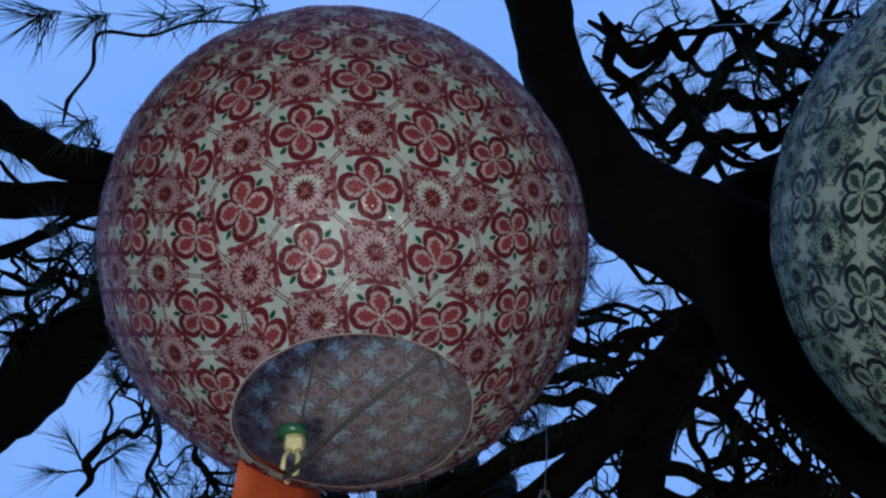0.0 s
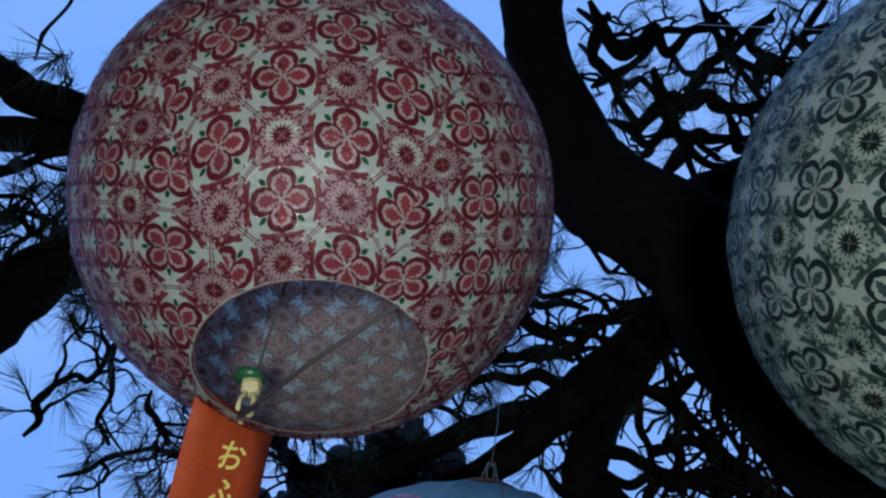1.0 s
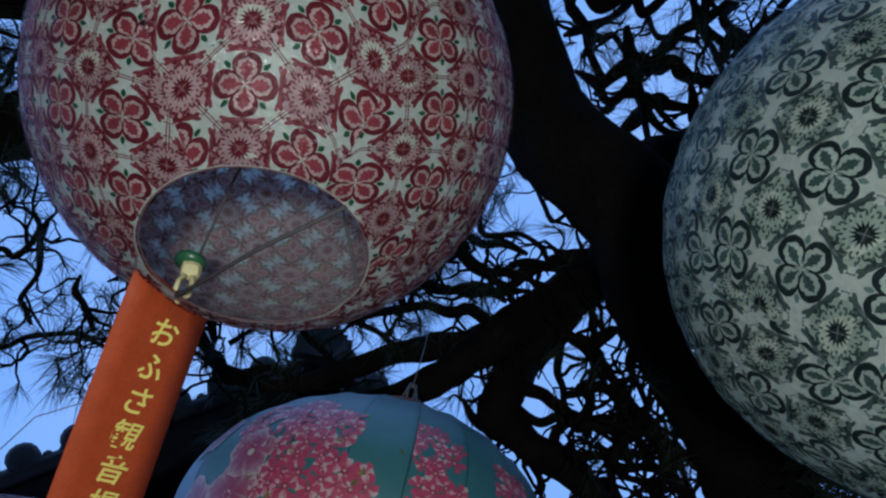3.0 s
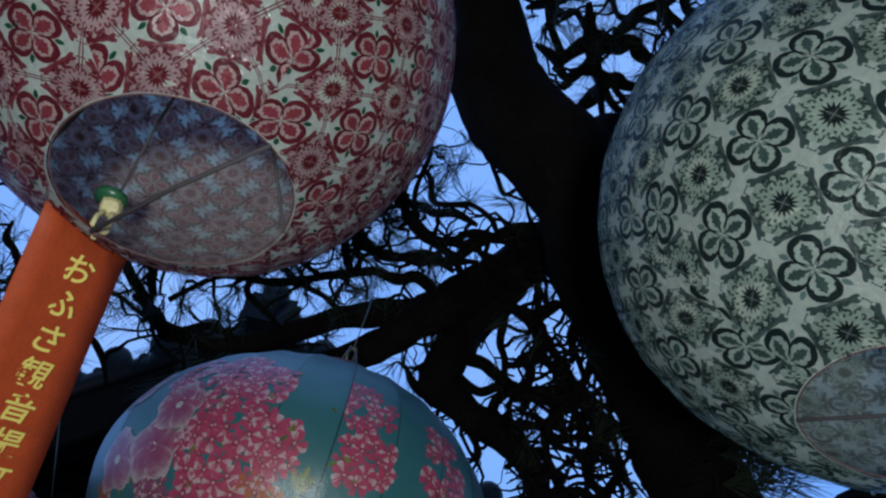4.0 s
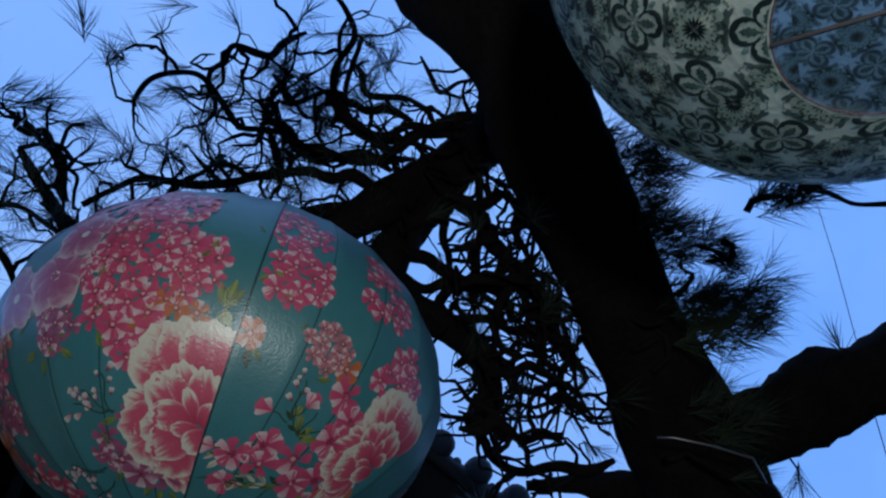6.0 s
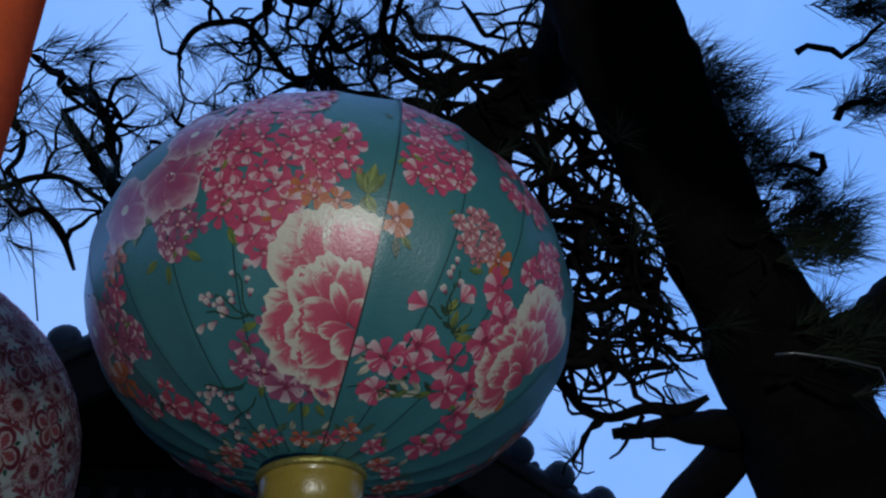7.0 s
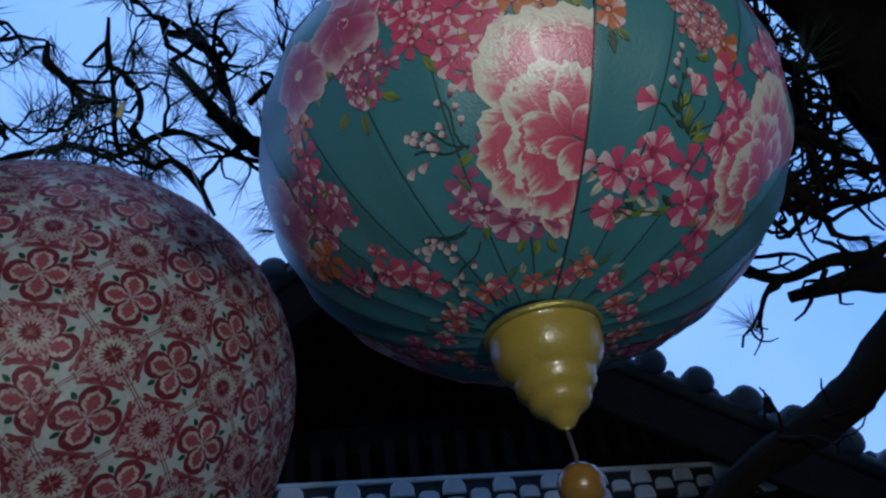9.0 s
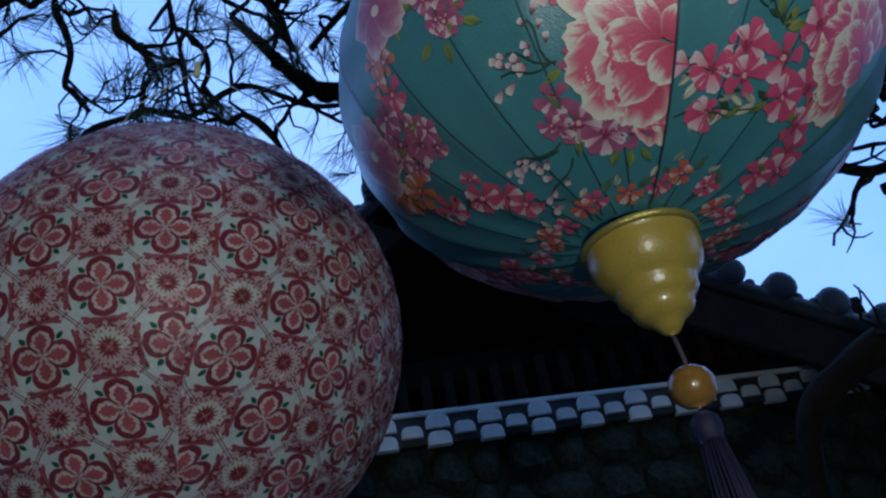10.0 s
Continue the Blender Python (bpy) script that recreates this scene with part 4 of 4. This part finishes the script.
limb(0.009, 0.005, [(-0.48, 1.47, 2.29), (-0.49, 1.56, 2.21), (-0.49, 1.60, 2.18)])
limb(0.012, 0.006, [(-0.69, 1.39, 2.38), (-0.70, 1.46, 2.32), (-0.73, 1.53, 2.25), (-0.70, 1.58, 2.21)])
limb(0.009, 0.006, [(-0.40, 1.47, 2.43), (-0.39, 1.51, 2.40), (-0.32, 1.56, 2.39), (-0.28, 1.60, 2.36), (-0.28, 1.66, 2.31)])
limb(0.012, 0.008, [(-0.80, 1.60, 2.13), (-0.71, 1.61, 2.19), (-0.60, 1.62, 2.23), (-0.50, 1.66, 2.24), (-0.38, 1.65, 2.28), (-0.26, 1.71, 2.25), (-0.13, 1.72, 2.26)])
limb(0.026, 0.02, [(-1.22, 0.90, 2.97), (-1.05, 0.95, 2.86), (-0.90, 0.97, 2.79), (-0.74, 0.95, 2.76)])
limb(0.045, 0.04, [(-1.06, 0.93, 2.61), (-0.99, 0.98, 2.65), (-0.91, 1.01, 2.69), (-0.81, 1.03, 2.72), (-0.70, 1.03, 2.69)])
limb(0.022, 0.012, [(-0.94, 0.95, 2.42), (-0.92, 1.00, 2.52), (-0.88, 1.03, 2.62), (-0.81, 1.05, 2.69)])
limb(0.011, 0.007, [(-1.06, 1.10, 2.50), (-0.94, 1.10, 2.46), (-0.90, 1.13, 2.53), (-0.81, 1.13, 2.47), (-0.78, 1.15, 2.54)])
limb(0.011, 0.007, [(-0.88, 1.10, 2.29), (-0.87, 1.10, 2.37), (-0.95, 1.13, 2.47), (-0.93, 1.13, 2.59), (-0.90, 1.10, 2.63)])
limb(0.011, 0.007, [(-1.03, 1.15, 2.41), (-0.97, 1.15, 2.44), (-0.91, 1.18, 2.43), (-0.88, 1.18, 2.55), (-0.83, 1.15, 2.64)])
limb(0.1, 0.09, [(1.32, 1.53, 1.87), (1.38, 1.44, 1.89), (1.45, 1.35, 1.92), (1.53, 1.23, 1.93), (1.70, 1.06, 1.99), (1.95, 0.85, 2.08)])
limb(0.066, 0.010, [(1.28, 1.52, 1.80), (1.20, 1.68, 1.77), (1.14, 1.77, 1.71), (1.03, 1.90, 1.61), (0.88, 1.93, 1.54), (0.72, 1.95, 1.47), (0.64, 1.97, 1.38), (0.62, 2.00, 1.22), (0.60, 2.05, 1.05)])
limb(0.05, 0.012, [(1.13, 1.62, 1.76), (1.05, 1.67, 1.78), (1.00, 1.70, 1.79), (0.89, 1.75, 1.79)])

limb(0.016, 0.007, [(0.60, 1.30, 2.47), (0.48, 1.32, 2.49), (0.39, 1.37, 2.46), (0.31, 1.35, 2.50), (0.26, 1.32, 2.54)])
limb(0.022, 0.01, [(0.50, 1.43, 2.34), (0.35, 1.43, 2.39), (0.24, 1.45, 2.39), (0.13, 1.47, 2.36), (-0.01, 1.50, 2.32), (-0.12, 1.49, 2.30), (-0.22, 1.52, 2.22)])
limb(0.02, 0.01, [(0.50, 1.48, 2.27), (0.45, 1.53, 2.20), (0.56, 1.53, 2.16), (0.64, 1.49, 2.18), (0.73, 1.48, 2.12)])
limb(0.022, 0.012, [(0.57, 1.39, 2.36), (0.65, 1.40, 2.31), (0.73, 1.42, 2.24), (0.79, 1.44, 2.14), (0.84, 1.46, 2.07)])
limb(0.018, 0.01, [(0.37, 1.55, 2.20), (0.46, 1.57, 2.13), (0.54, 1.57, 2.09), (0.59, 1.58, 2.02)])
limb(0.018, 0.008, [(-0.31, 1.55, 2.23), (-0.21, 1.61, 2.17), (-0.11, 1.60, 2.22), (0.02, 1.62, 2.20), (0.09, 1.61, 2.23)])
limb(0.028, 0.012, [(0.64, 0.96, 3.09), (0.71, 1.08, 2.99), (0.80, 1.14, 2.91), (0.90, 1.13, 2.87)])
limb(0.028, 0.014, [(0.51, 0.85, 3.18), (0.48, 0.96, 3.13), (0.56, 1.04, 3.06), (0.62, 1.09, 3.01)])
limb(0.02, 0.01, [(0.78, 0.81, 3.11), (0.82, 0.89, 3.06), (0.93, 0.90, 3.00), (0.95, 0.83, 3.02), (1.01, 0.78, 3.02)])
limb(0.022, 0.01, [(0.83, 1.01, 2.98), (0.87, 1.09, 2.91), (0.94, 1.04, 2.91), (0.98, 1.00, 2.92)])
limb(0.02, 0.01, [(1.02, 0.87, 2.97), (0.97, 0.82, 3.02), (1.00, 0.73, 3.05)])
limb(0.02, 0.008, [(0.61, 1.25, 2.49), (0.51, 1.30, 2.47), (0.43, 1.36, 2.43), (0.32, 1.34, 2.46), (0.26, 1.27, 2.53), (0.29, 1.19, 2.60), (0.21, 1.12, 2.66)])
limb(0.014, 0.007, [(0.19, 1.44, 2.35), (0.14, 1.38, 2.42), (0.07, 1.38, 2.42), (-0.03, 1.31, 2.48), (-0.13, 1.32, 2.44), (-0.15, 1.36, 2.39)])
limb(0.013, 0.006, [(0.31, 1.39, 2.41), (0.22, 1.39, 2.41), (0.16, 1.37, 2.44), (0.13, 1.31, 2.49), (0.15, 1.27, 2.53)])

# the small crossing limbs inside the fork and beyond it
limb(0.017, 0.010, [(0.55, 1.33, 2.29), (0.65, 1.36, 2.30), (0.72, 1.35, 2.36), (0.79, 1.37, 2.28), (0.84, 1.37, 2.20)])
limb(0.017, 0.010, [(0.56, 1.32, 2.12), (0.64, 1.31, 2.16), (0.73, 1.39, 2.19), (0.77, 1.34, 2.09), (0.83, 1.33, 2.04)])
limb(0.017, 0.010, [(0.76, 1.41, 2.50), (0.77, 1.36, 2.36), (0.75, 1.39, 2.28), (0.77, 1.36, 2.16)])
limb(0.017, 0.010, [(0.60, 1.37, 2.07), (0.64, 1.32, 2.06), (0.74, 1.37, 2.09), (0.82, 1.40, 2.02), (0.86, 1.36, 1.95)])
limb(0.017, 0.010, [(0.64, 1.38, 1.91), (0.69, 1.38, 1.88), (0.72, 1.32, 1.87), (0.83, 1.39, 1.88), (0.86, 1.37, 1.82)])
limb(0.017, 0.010, [(0.58, 1.34, 1.73), (0.64, 1.31, 1.74), (0.74, 1.40, 1.75), (0.80, 1.36, 1.75)])
limb(0.017, 0.010, [(0.69, 1.38, 2.06), (0.69, 1.40, 1.98), (0.73, 1.38, 1.92)])
limb(0.017, 0.010, [(0.83, 1.40, 2.06), (0.76, 1.35, 1.93), (0.82, 1.39, 1.91)])
limb(0.017, 0.010, [(0.73, 1.35, 2.53), (0.67, 1.40, 2.45), (0.66, 1.40, 2.28), (0.67, 1.32, 2.14)])
limb(0.017, 0.010, [(0.77, 1.32, 2.16), (0.67, 1.33, 2.01), (0.73, 1.41, 2.00), (0.79, 1.35, 1.96)])
limb(0.012, 0.006, [(0.30, 1.31, 2.67), (0.34, 1.28, 2.52), (0.45, 1.30, 2.56), (0.52, 1.29, 2.48), (0.65, 1.28, 2.49)])
limb(0.012, 0.006, [(0.28, 1.31, 2.46), (0.37, 1.31, 2.42), (0.46, 1.34, 2.45), (0.56, 1.32, 2.42), (0.70, 1.34, 2.56)])
limb(0.012, 0.006, [(0.12, 1.34, 2.58), (0.17, 1.35, 2.50), (0.25, 1.32, 2.54), (0.31, 1.27, 2.45)])
limb(0.012, 0.006, [(0.49, 1.34, 2.80), (0.55, 1.35, 2.68), (0.67, 1.34, 2.76), (0.72, 1.31, 2.68)])
limb(0.022, 0.012, [(0.52, 1.10, 3.74), (0.59, 1.05, 3.41), (0.75, 1.11, 3.56), (0.81, 1.09, 3.31), (0.93, 1.06, 3.28)])
limb(0.022, 0.012, [(0.49, 1.04, 3.11), (0.66, 1.11, 3.38), (0.82, 1.13, 3.67), (0.92, 1.04, 3.55), (1.09, 1.11, 3.56)])
limb(0.022, 0.012, [(0.53, 1.07, 2.99), (0.60, 1.04, 2.84), (0.73, 1.06, 2.93), (0.82, 1.11, 2.89)])
limb(0.022, 0.012, [(0.60, 1.12, 2.87), (0.71, 1.03, 3.00), (0.86, 1.09, 3.18), (0.92, 1.03, 3.01)])
limb(0.022, 0.012, [(0.50, 1.10, 3.48), (0.57, 1.06, 3.19), (0.68, 1.12, 3.31), (0.74, 1.13, 3.12), (0.72, 1.08, 2.74)])
limb(0.022, 0.012, [(1.28, 1.13, 3.90), (1.04, 1.06, 3.46), (1.08, 1.04, 3.26), (1.18, 1.09, 3.25)])
limb(0.022, 0.012, [(0.93, 1.03, 3.72), (0.94, 1.05, 3.49), (0.97, 1.07, 3.33), (0.99, 1.09, 2.99)])

# crooked twigs, and needles in tufts at their ends
EYES = Vector((0.05, 0.2, 1.3))
twigs, tufts = [], []


def twig(p, d, r, length, depth):
    pts, rad = [p.copy()], [r]
    n = max(4, int(length / 0.022))
    for i in range(n):
        d = (d + Vector((prng.gauss(0, 0.42), prng.gauss(0, 0.42), prng.gauss(0, 0.42)))).normalized()
        p = p + d * (length / n)
        pts.append(p.copy())
        rad.append(r * (1 - 0.6 * (i + 1) / n) * prng.uniform(0.85, 1.2))
        if depth and prng.random() < 0.20:
            side = (d.cross(Vector((prng.gauss(0, 1), prng.gauss(0, 1), prng.gauss(0, 1)))).normalized() + d * 0.5).normalized()
            twig(p, side, rad[-1] * 0.75, length * prng.uniform(0.4, 0.7), depth - 1)
    twigs.append(tube([q - PINE for q in pts], rad, 5))
    tufts.append((p, d, prng.random()))


def bunch():
    """Make what has grown since the last call one twig."""
    v, f = join(twigs)
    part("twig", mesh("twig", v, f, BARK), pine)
    twigs.clear()


for p, d, r in shoots:
    low = p.x > 0.46 and p.z < 2.52 and p.y > 1.25        # the thicket under the fork
    for _ in range((1 if prng.random() < 0.5 else 0) if low else 1 if prng.random() < (0.2 if p.z > 2.75 else 0.38) else 0):
        side = d.cross(Vector((prng.gauss(0, 1), prng.gauss(0, 1), prng.gauss(0, 1)))).normalized()
        away = (p - EYES).normalized()
        go = (side + d * 0.6 + away * prng.uniform(-0.1, 0.5)).normalized()
        twig(p, go, min(0.0068, r * 0.7), prng.uniform(0.10, 0.24), 1)
        bunch()
tufts[:] = [q for q in tufts if not (q[0].x > 0.42 and q[0].z < 2.62 and q[0].y > 1.2) or q[2] > 0.92]
for x, y, z in ((0.86, 1.05, 2.22), (0.92, 1.09, 2.15), (0.97, 1.13, 2.08), (1.03, 1.17, 1.97), (1.07, 1.17, 1.93), (1.11, 1.24, 1.78), (1.13, 0.89, 2.32), (1.20, 1.02, 2.18), (1.22, 0.95, 2.21), (1.06, 1.22, 2.50), (1.13, 1.24, 2.45), (1.06, 1.26, 2.33), (1.17, 1.29, 2.26), (1.28, 1.30, 2.24), (1.37, 1.32, 2.20), (1.25, 1.33, 2.13), (1.16, 1.34, 2.07), (1.35, 1.34, 2.11)):
    for _ in range(15):
        q = Vector((x, y, z)) + Vector([prng.gauss(0, 0.03) for _ in range(3)])
        tufts.append((q, Vector((0.6, -0.3, prng.uniform(-0.2, 0.8))).normalized(), 0.3 + 0.7 * prng.random()))
    if x < 1.3:
        twig(Vector((x - 0.10, y + 0.10, z - 0.06)), Vector((0.6, -0.6, 0.35)).normalized(), 0.008, 0.18, 0)
        bunch()
limb(0.013, 0.004, [(1.75, 0.85, 2.10), (1.50, 0.92, 2.16), (1.34, 0.98, 2.17), (1.20, 1.00, 2.19)])
limb(0.009, 0.003, [(1.50, 0.92, 2.16), (1.36, 0.90, 2.26), (1.25, 0.92, 2.30), (1.13, 0.89, 2.32)])
# a nearer bough that reaches over the red lantern
limb(0.006, 0.002, [(-0.75, 0.75, 2.60), (-0.60, 0.60, 2.45), (-0.45, 0.45, 2.36), (-0.30, 0.44, 2.36), (-0.18, 0.45, 2.38)])
for x, y, z in ((-0.47, 0.38, 2.26), (-0.41, 0.40, 2.29), (-0.33, 0.42, 2.33), (-0.28, 0.42, 2.35), (-0.45, 0.52, 2.21), (-0.21, 0.43, 2.37)):
    for _ in range(2):
        tufts.append((Vector((x, y, z)), Vector((prng.uniform(-0.6, 0.6), -0.2, -0.8)).normalized(), prng.random()))
nv, nf = [], []
for p, d, u in tufts:
    if u < 0.1:
        continue
    side = d.cross(Vector((0.2, 0.9, 0.35))).normalized()
    other = d.cross(side)
    for _ in range(int(12 + 17 * u)):
        a, spread = prng.uniform(0, 2 * math.pi), prng.uniform(0.15, 1.0)
        way = (d + (side * math.cos(a) + other * math.sin(a)) * spread).normalized()
        l, w = prng.uniform(0.06, 0.105), 0.0007
        b0 = p - d * prng.uniform(0, 0.05) - PINE
        tip = b0 + way * l + Vector((0, 0, -0.10 * l))
        mid = (b0 + tip) / 2 + Vector((0, 0, 0.02 * l))
        n1 = way.cross(Vector((0.3, 0.5, 0.8))).normalized() * w
        n2 = way.cross(n1).normalized() * w
        o = len(nv)
        nv += [b0 + n1, b0 - n1 * 0.5 + n2, b0 - n1 * 0.5 - n2, mid + n1, mid - n1 * 0.5 + n2, mid - n1 * 0.5 - n2, tip]
        nf += [(o, o + 1, o + 4, o + 3), (o + 1, o + 2, o + 5, o + 4), (o + 2, o, o + 3, o + 5), (o + 3, o + 4, o + 6), (o + 4, o + 5, o + 6), (o + 5, o + 3, o + 6)]
tagged(part("needles", mesh("needles", nv, nf, NEEDLE), pine, "long dark green pine needles in tufts"), kind="stuff")

# ---------------------------------------------------------------- the hall behind
HY = 4.0
hall = thing("temple_hall", (0, HY, 0), "dark timber hall with a grey tiled gable roof, behind the pine", "building")
PEAK, RUN = (-0.16, 3.69), 4.6


def box(x0, x1, y0, y1, z0, z1, bev=0.0):
    bm = bmesh.new()
    bmesh.ops.create_cube(bm, size=1)
    for q in bm.verts:
        q.co = Vector(((x0 + x1) / 2 + q.co.x * (x1 - x0), (y0 + y1) / 2 + q.co.y * (y1 - y0), (z0 + z1) / 2 + q.co.z * (z1 - z0)))
    if bev:
        bmesh.ops.bevel(bm, geom=bm.edges[:], offset=bev, segments=2, affect="EDGES")
    return bm


def bpart(name, bm, mat, parent, label="", m=None):
    me = bpy.data.meshes.new(name)
    bm.to_mesh(me)
    bm.free()
    me.materials.append(mat)
    ob = part(name, me, parent, label)
    if m is not None:
        ob.matrix_local = m
    return ob


bpart("gable_wall", box(-1.55, 1.45, 0.95, 1.15, 0.0, 2.40), DARKWOOD, hall, "dark timber wall in deep shade")
bpart("aisle_wall", box(-2.6, 2.75, 1.2, 1.35, 0.0, 1.60), DARKWOOD, hall, "low dark timber wall under the eaves")
v = [(-1.55, 0.56, 2.4), (1.40, 0.56, 2.4), (PEAK[0], 0.56, PEAK[1] - 0.15)]
v += [(x, 0.74, z) for x, _, z in v]
part("gable", mesh("gable", v, [(0, 1, 2), (5, 4, 3), (0, 3, 4, 1), (1, 4, 5, 2), (2, 5, 3, 0)], DARKWOOD, False), hall)
for sgn in (-1, 1):
    PITCH = math.radians(31.5 if sgn > 0 else 35.5)
    turn = Matrix.Translation((PEAK[0], 0, PEAK[1])) @ Matrix.Rotation(PITCH if sgn > 0 else math.pi - PITCH, 4, "Y")
    far = box(0, RUN, 0.0, 4.0, -0.16, -0.06, 0.01) if sgn > 0 else box(0, RUN, 0.0, 4.0, 0.06, 0.16, 0.01)
    bpart("roof_slope", far, DARKWOOD, hall, "plain sloping roof deck", turn)
    dx, dz = sgn * math.cos(PITCH), -math.sin(PITCH)
    nx, nz = sgn * math.sin(PITCH), math.cos(PITCH)
    # verge: a roll of ridge tiles with a round knob at every joint
    pts = [(PEAK[0] + dx * s, 0.02, PEAK[1] + dz * s - 0.02) for s in np.linspace(0, RUN, 14)]
    v, f = tube(pts, [0.062] * 14, 12)
    part("verge_roll", mesh("verge_roll", v, f, ROOFTILE), hall, "grey roll of verge tiles")
    for i in range(16):
        s = 0.12 + 0.272 * i
        c = (PEAK[0] + dx * s + nx * 0.055, -0.03, PEAK[1] + dz * s + nz * 0.055)
        v, f = tube([(c[0], c[1] + q, c[2]) for q in (-0.02, -0.012, 0.05, 0.22)], [0.06, 0.085, 0.088, 0.08], 14)
        part("tile_end", mesh("tile_end", v, f, ROOFTILE), hall, "round grey tile end")
    for i in range(53):
        s = 0.04 + 0.084 * i
        c = (PEAK[0] + dx * s + nx * 0.02, 0.03, PEAK[1] + dz * s + nz * 0.02)
        v, f = tube([(c[0], c[1] + q, c[2]) for q in (-0.06, 0.3)], [0.028, 0.028], 8)
        part("roof_tile", mesh("roof_tile", v, f, ROOFTILE), hall)
    board = box(0, RUN, -0.03, 0.02, -0.34, -0.10, 0.006) if sgn > 0 else box(0, RUN, -0.03, 0.02, 0.10, 0.34, 0.006)
    bpart("bargeboard", board, DARKWOOD, hall, "dark bargeboard", turn)
crest = bpart("ridge_ornament", box(PEAK[0] - 0.20, PEAK[0] + 0.16, -0.10, 0.10, PEAK[1] - 0.10, PEAK[1] + 0.15, 0.035), ROOFTILE, hall, "grey tile ornament at the end of the ridge")
v, f = tube([(PEAK[0] - 0.02, q, PEAK[1] + 0.14) for q in (-0.14, -0.13, 0.3)], [0.07, 0.09, 0.085], 14)
part("ridge_tile", mesh("ridge_tile", v, f, ROOFTILE), crest)
bpart("tie_beam", box(-1.35, 1.10, 0.30, 0.50, 2.44, 2.62, 0.01), DARKWOOD, hall, "heavy dark tie beam")
raft = box(-0.028, 0.028, 0.1, 0.6, -0.11, 0.11, 0.004)
rme = bpy.data.meshes.new("rafter_end")
raft.to_mesh(rme)
raft.free()
rme.materials.append(DARKWOOD)
for i in range(34):
    part("rafter_end", rme, hall).location = (-2.0 + 0.13 * i, 0.05, 2.36)

# the garden wall in front of the hall: plaster ridge in two staggered rows, mossy stone below
yard = thing("garden_wall", (0, HY - 0.12, 0), "mossy stone garden wall under a white plastered ridge", "wall")
yard.matrix_world = Matrix.Translation((0, HY - 0.12, 0)) @ Matrix.Rotation(math.radians(11.7), 4, "Z")
bpart("core", box(-3.5, 3.2, 0.06, 0.34, 0.0, 2.0), STONE, yard, "dark mossy wall core")
bpart("coping", box(-3.5, 3.2, -0.02, 0.30, 2.0, 2.135, 0.004), ROOFTILE, yard, "dark grey tile coping")
bpart("plaster_line", box(-3.5, 3.2, -0.028, 0.30, 2.14, 2.165, 0.005), PLASTER, yard, "thin white plaster line")


def cushion(w, h):
    vs, fs = [], []
    n = 10
    prof = [(-w / 2, 0.0)] + [(-w / 2 * math.cos(a) ** 0.5 if math.cos(a) > 0 else w / 2 * abs(math.cos(a)) ** 0.5, h * (0.35 + 0.65 * math.sin(a))) for a in np.linspace(0.05, math.pi - 0.05, n)] + [(w / 2, 0.0)]
    for y, s in ((0.03, 1.0), (-0.006, 1.0), (-0.016, 0.88)):
        vs += [(x * s, y, z * s + h * (1 - s) / 2) for x, z in prof]
    m = len(prof)
    for k in range(2):
        for i in range(m):
            j = (i + 1) % m
            fs.append((k * m + i, k * m + j, (k + 1) * m + j, (k + 1) * m + i))
    fs.append(tuple(range(2 * m, 3 * m)))
    return mesh("plaster_block", vs, fs, PLASTER, False)


wide, round_ = cushion(0.118, 0.070), cushion(0.104, 0.060)
for i in range(23):
    x = -2.9 + 0.262 * i
    part("plaster_block", round_, yard).location = (x, -0.024, 2.034)
    part("plaster_block", wide, yard).location = (x + 0.131, -0.024, 2.072)
    part("plaster_block", wide, yard).location = (x + 0.131, -0.024, 1.988)
stones = []
srng = random.Random(8)
for k in range(3):
    bm = bmesh.new()
    bmesh.ops.create_icosphere(bm, subdivisions=2, radius=0.5)
    for q in bm.verts:
        q.co = q.co * (1 + 0.35 * noise.noise(q.co * 2.3 + Vector((k * 7, 0, 0))))
    me = bpy.data.meshes.new("stone")
    bm.to_mesh(me)
    bm.free()
    me.materials.append(STONE)
    stones.append(me)
for row in range(9):
    x = -3.3 + srng.uniform(0, 0.2)
    while x < 3.1:
        w = srng.uniform(0.14, 0.34)
        ob = part("stone", stones[srng.randrange(3)], yard)
        ob.matrix_local = Matrix.Translation((x + w / 2, 0.07, 1.90 - 0.205 * row + srng.uniform(-0.02, 0.02))) @ Matrix.Diagonal((w * 1.05, 0.16, 0.215, 1)) @ Matrix.Rotation(srng.uniform(-0.3, 0.3), 4, "Y")
        x += w

# a pale cord end caught on the trunk
cordp = thing("loose_wire", (0.94, 1.209, 1.703), "short pale wire laid across the pine trunk", "wire")
part("strand", wire([(-0.02, 0.02, 0.006), (0.0, 0, 0), (0.07, -0.012, -0.012), (0.141, -0.02, -0.029), (0.20, 0.03, -0.05)], 0.0022, WIRE, "strand"), cordp)

# a thin wire that hangs by the right of the pine
drop = thing("hanging_wire", (1.60, 1.30, 2.05), "thin steel wire with a small joint, hung in the pine", "wire")
part("strand", wire([(0.08, 0.0, 0.55), (0.04, 0, 0.27), (-0.01, 0, 0.0), (-0.05, 0, -0.19), (-0.09, 0, -0.45)], 0.0012, WIRE, "strand"), drop)
v, f = tube([(-0.01, 0, z) for z in (0.008, 0.004, -0.004, -0.008)], [0.002, 0.005, 0.005, 0.002], 8)
part("joint", mesh("joint", v, f, WIRE), drop)
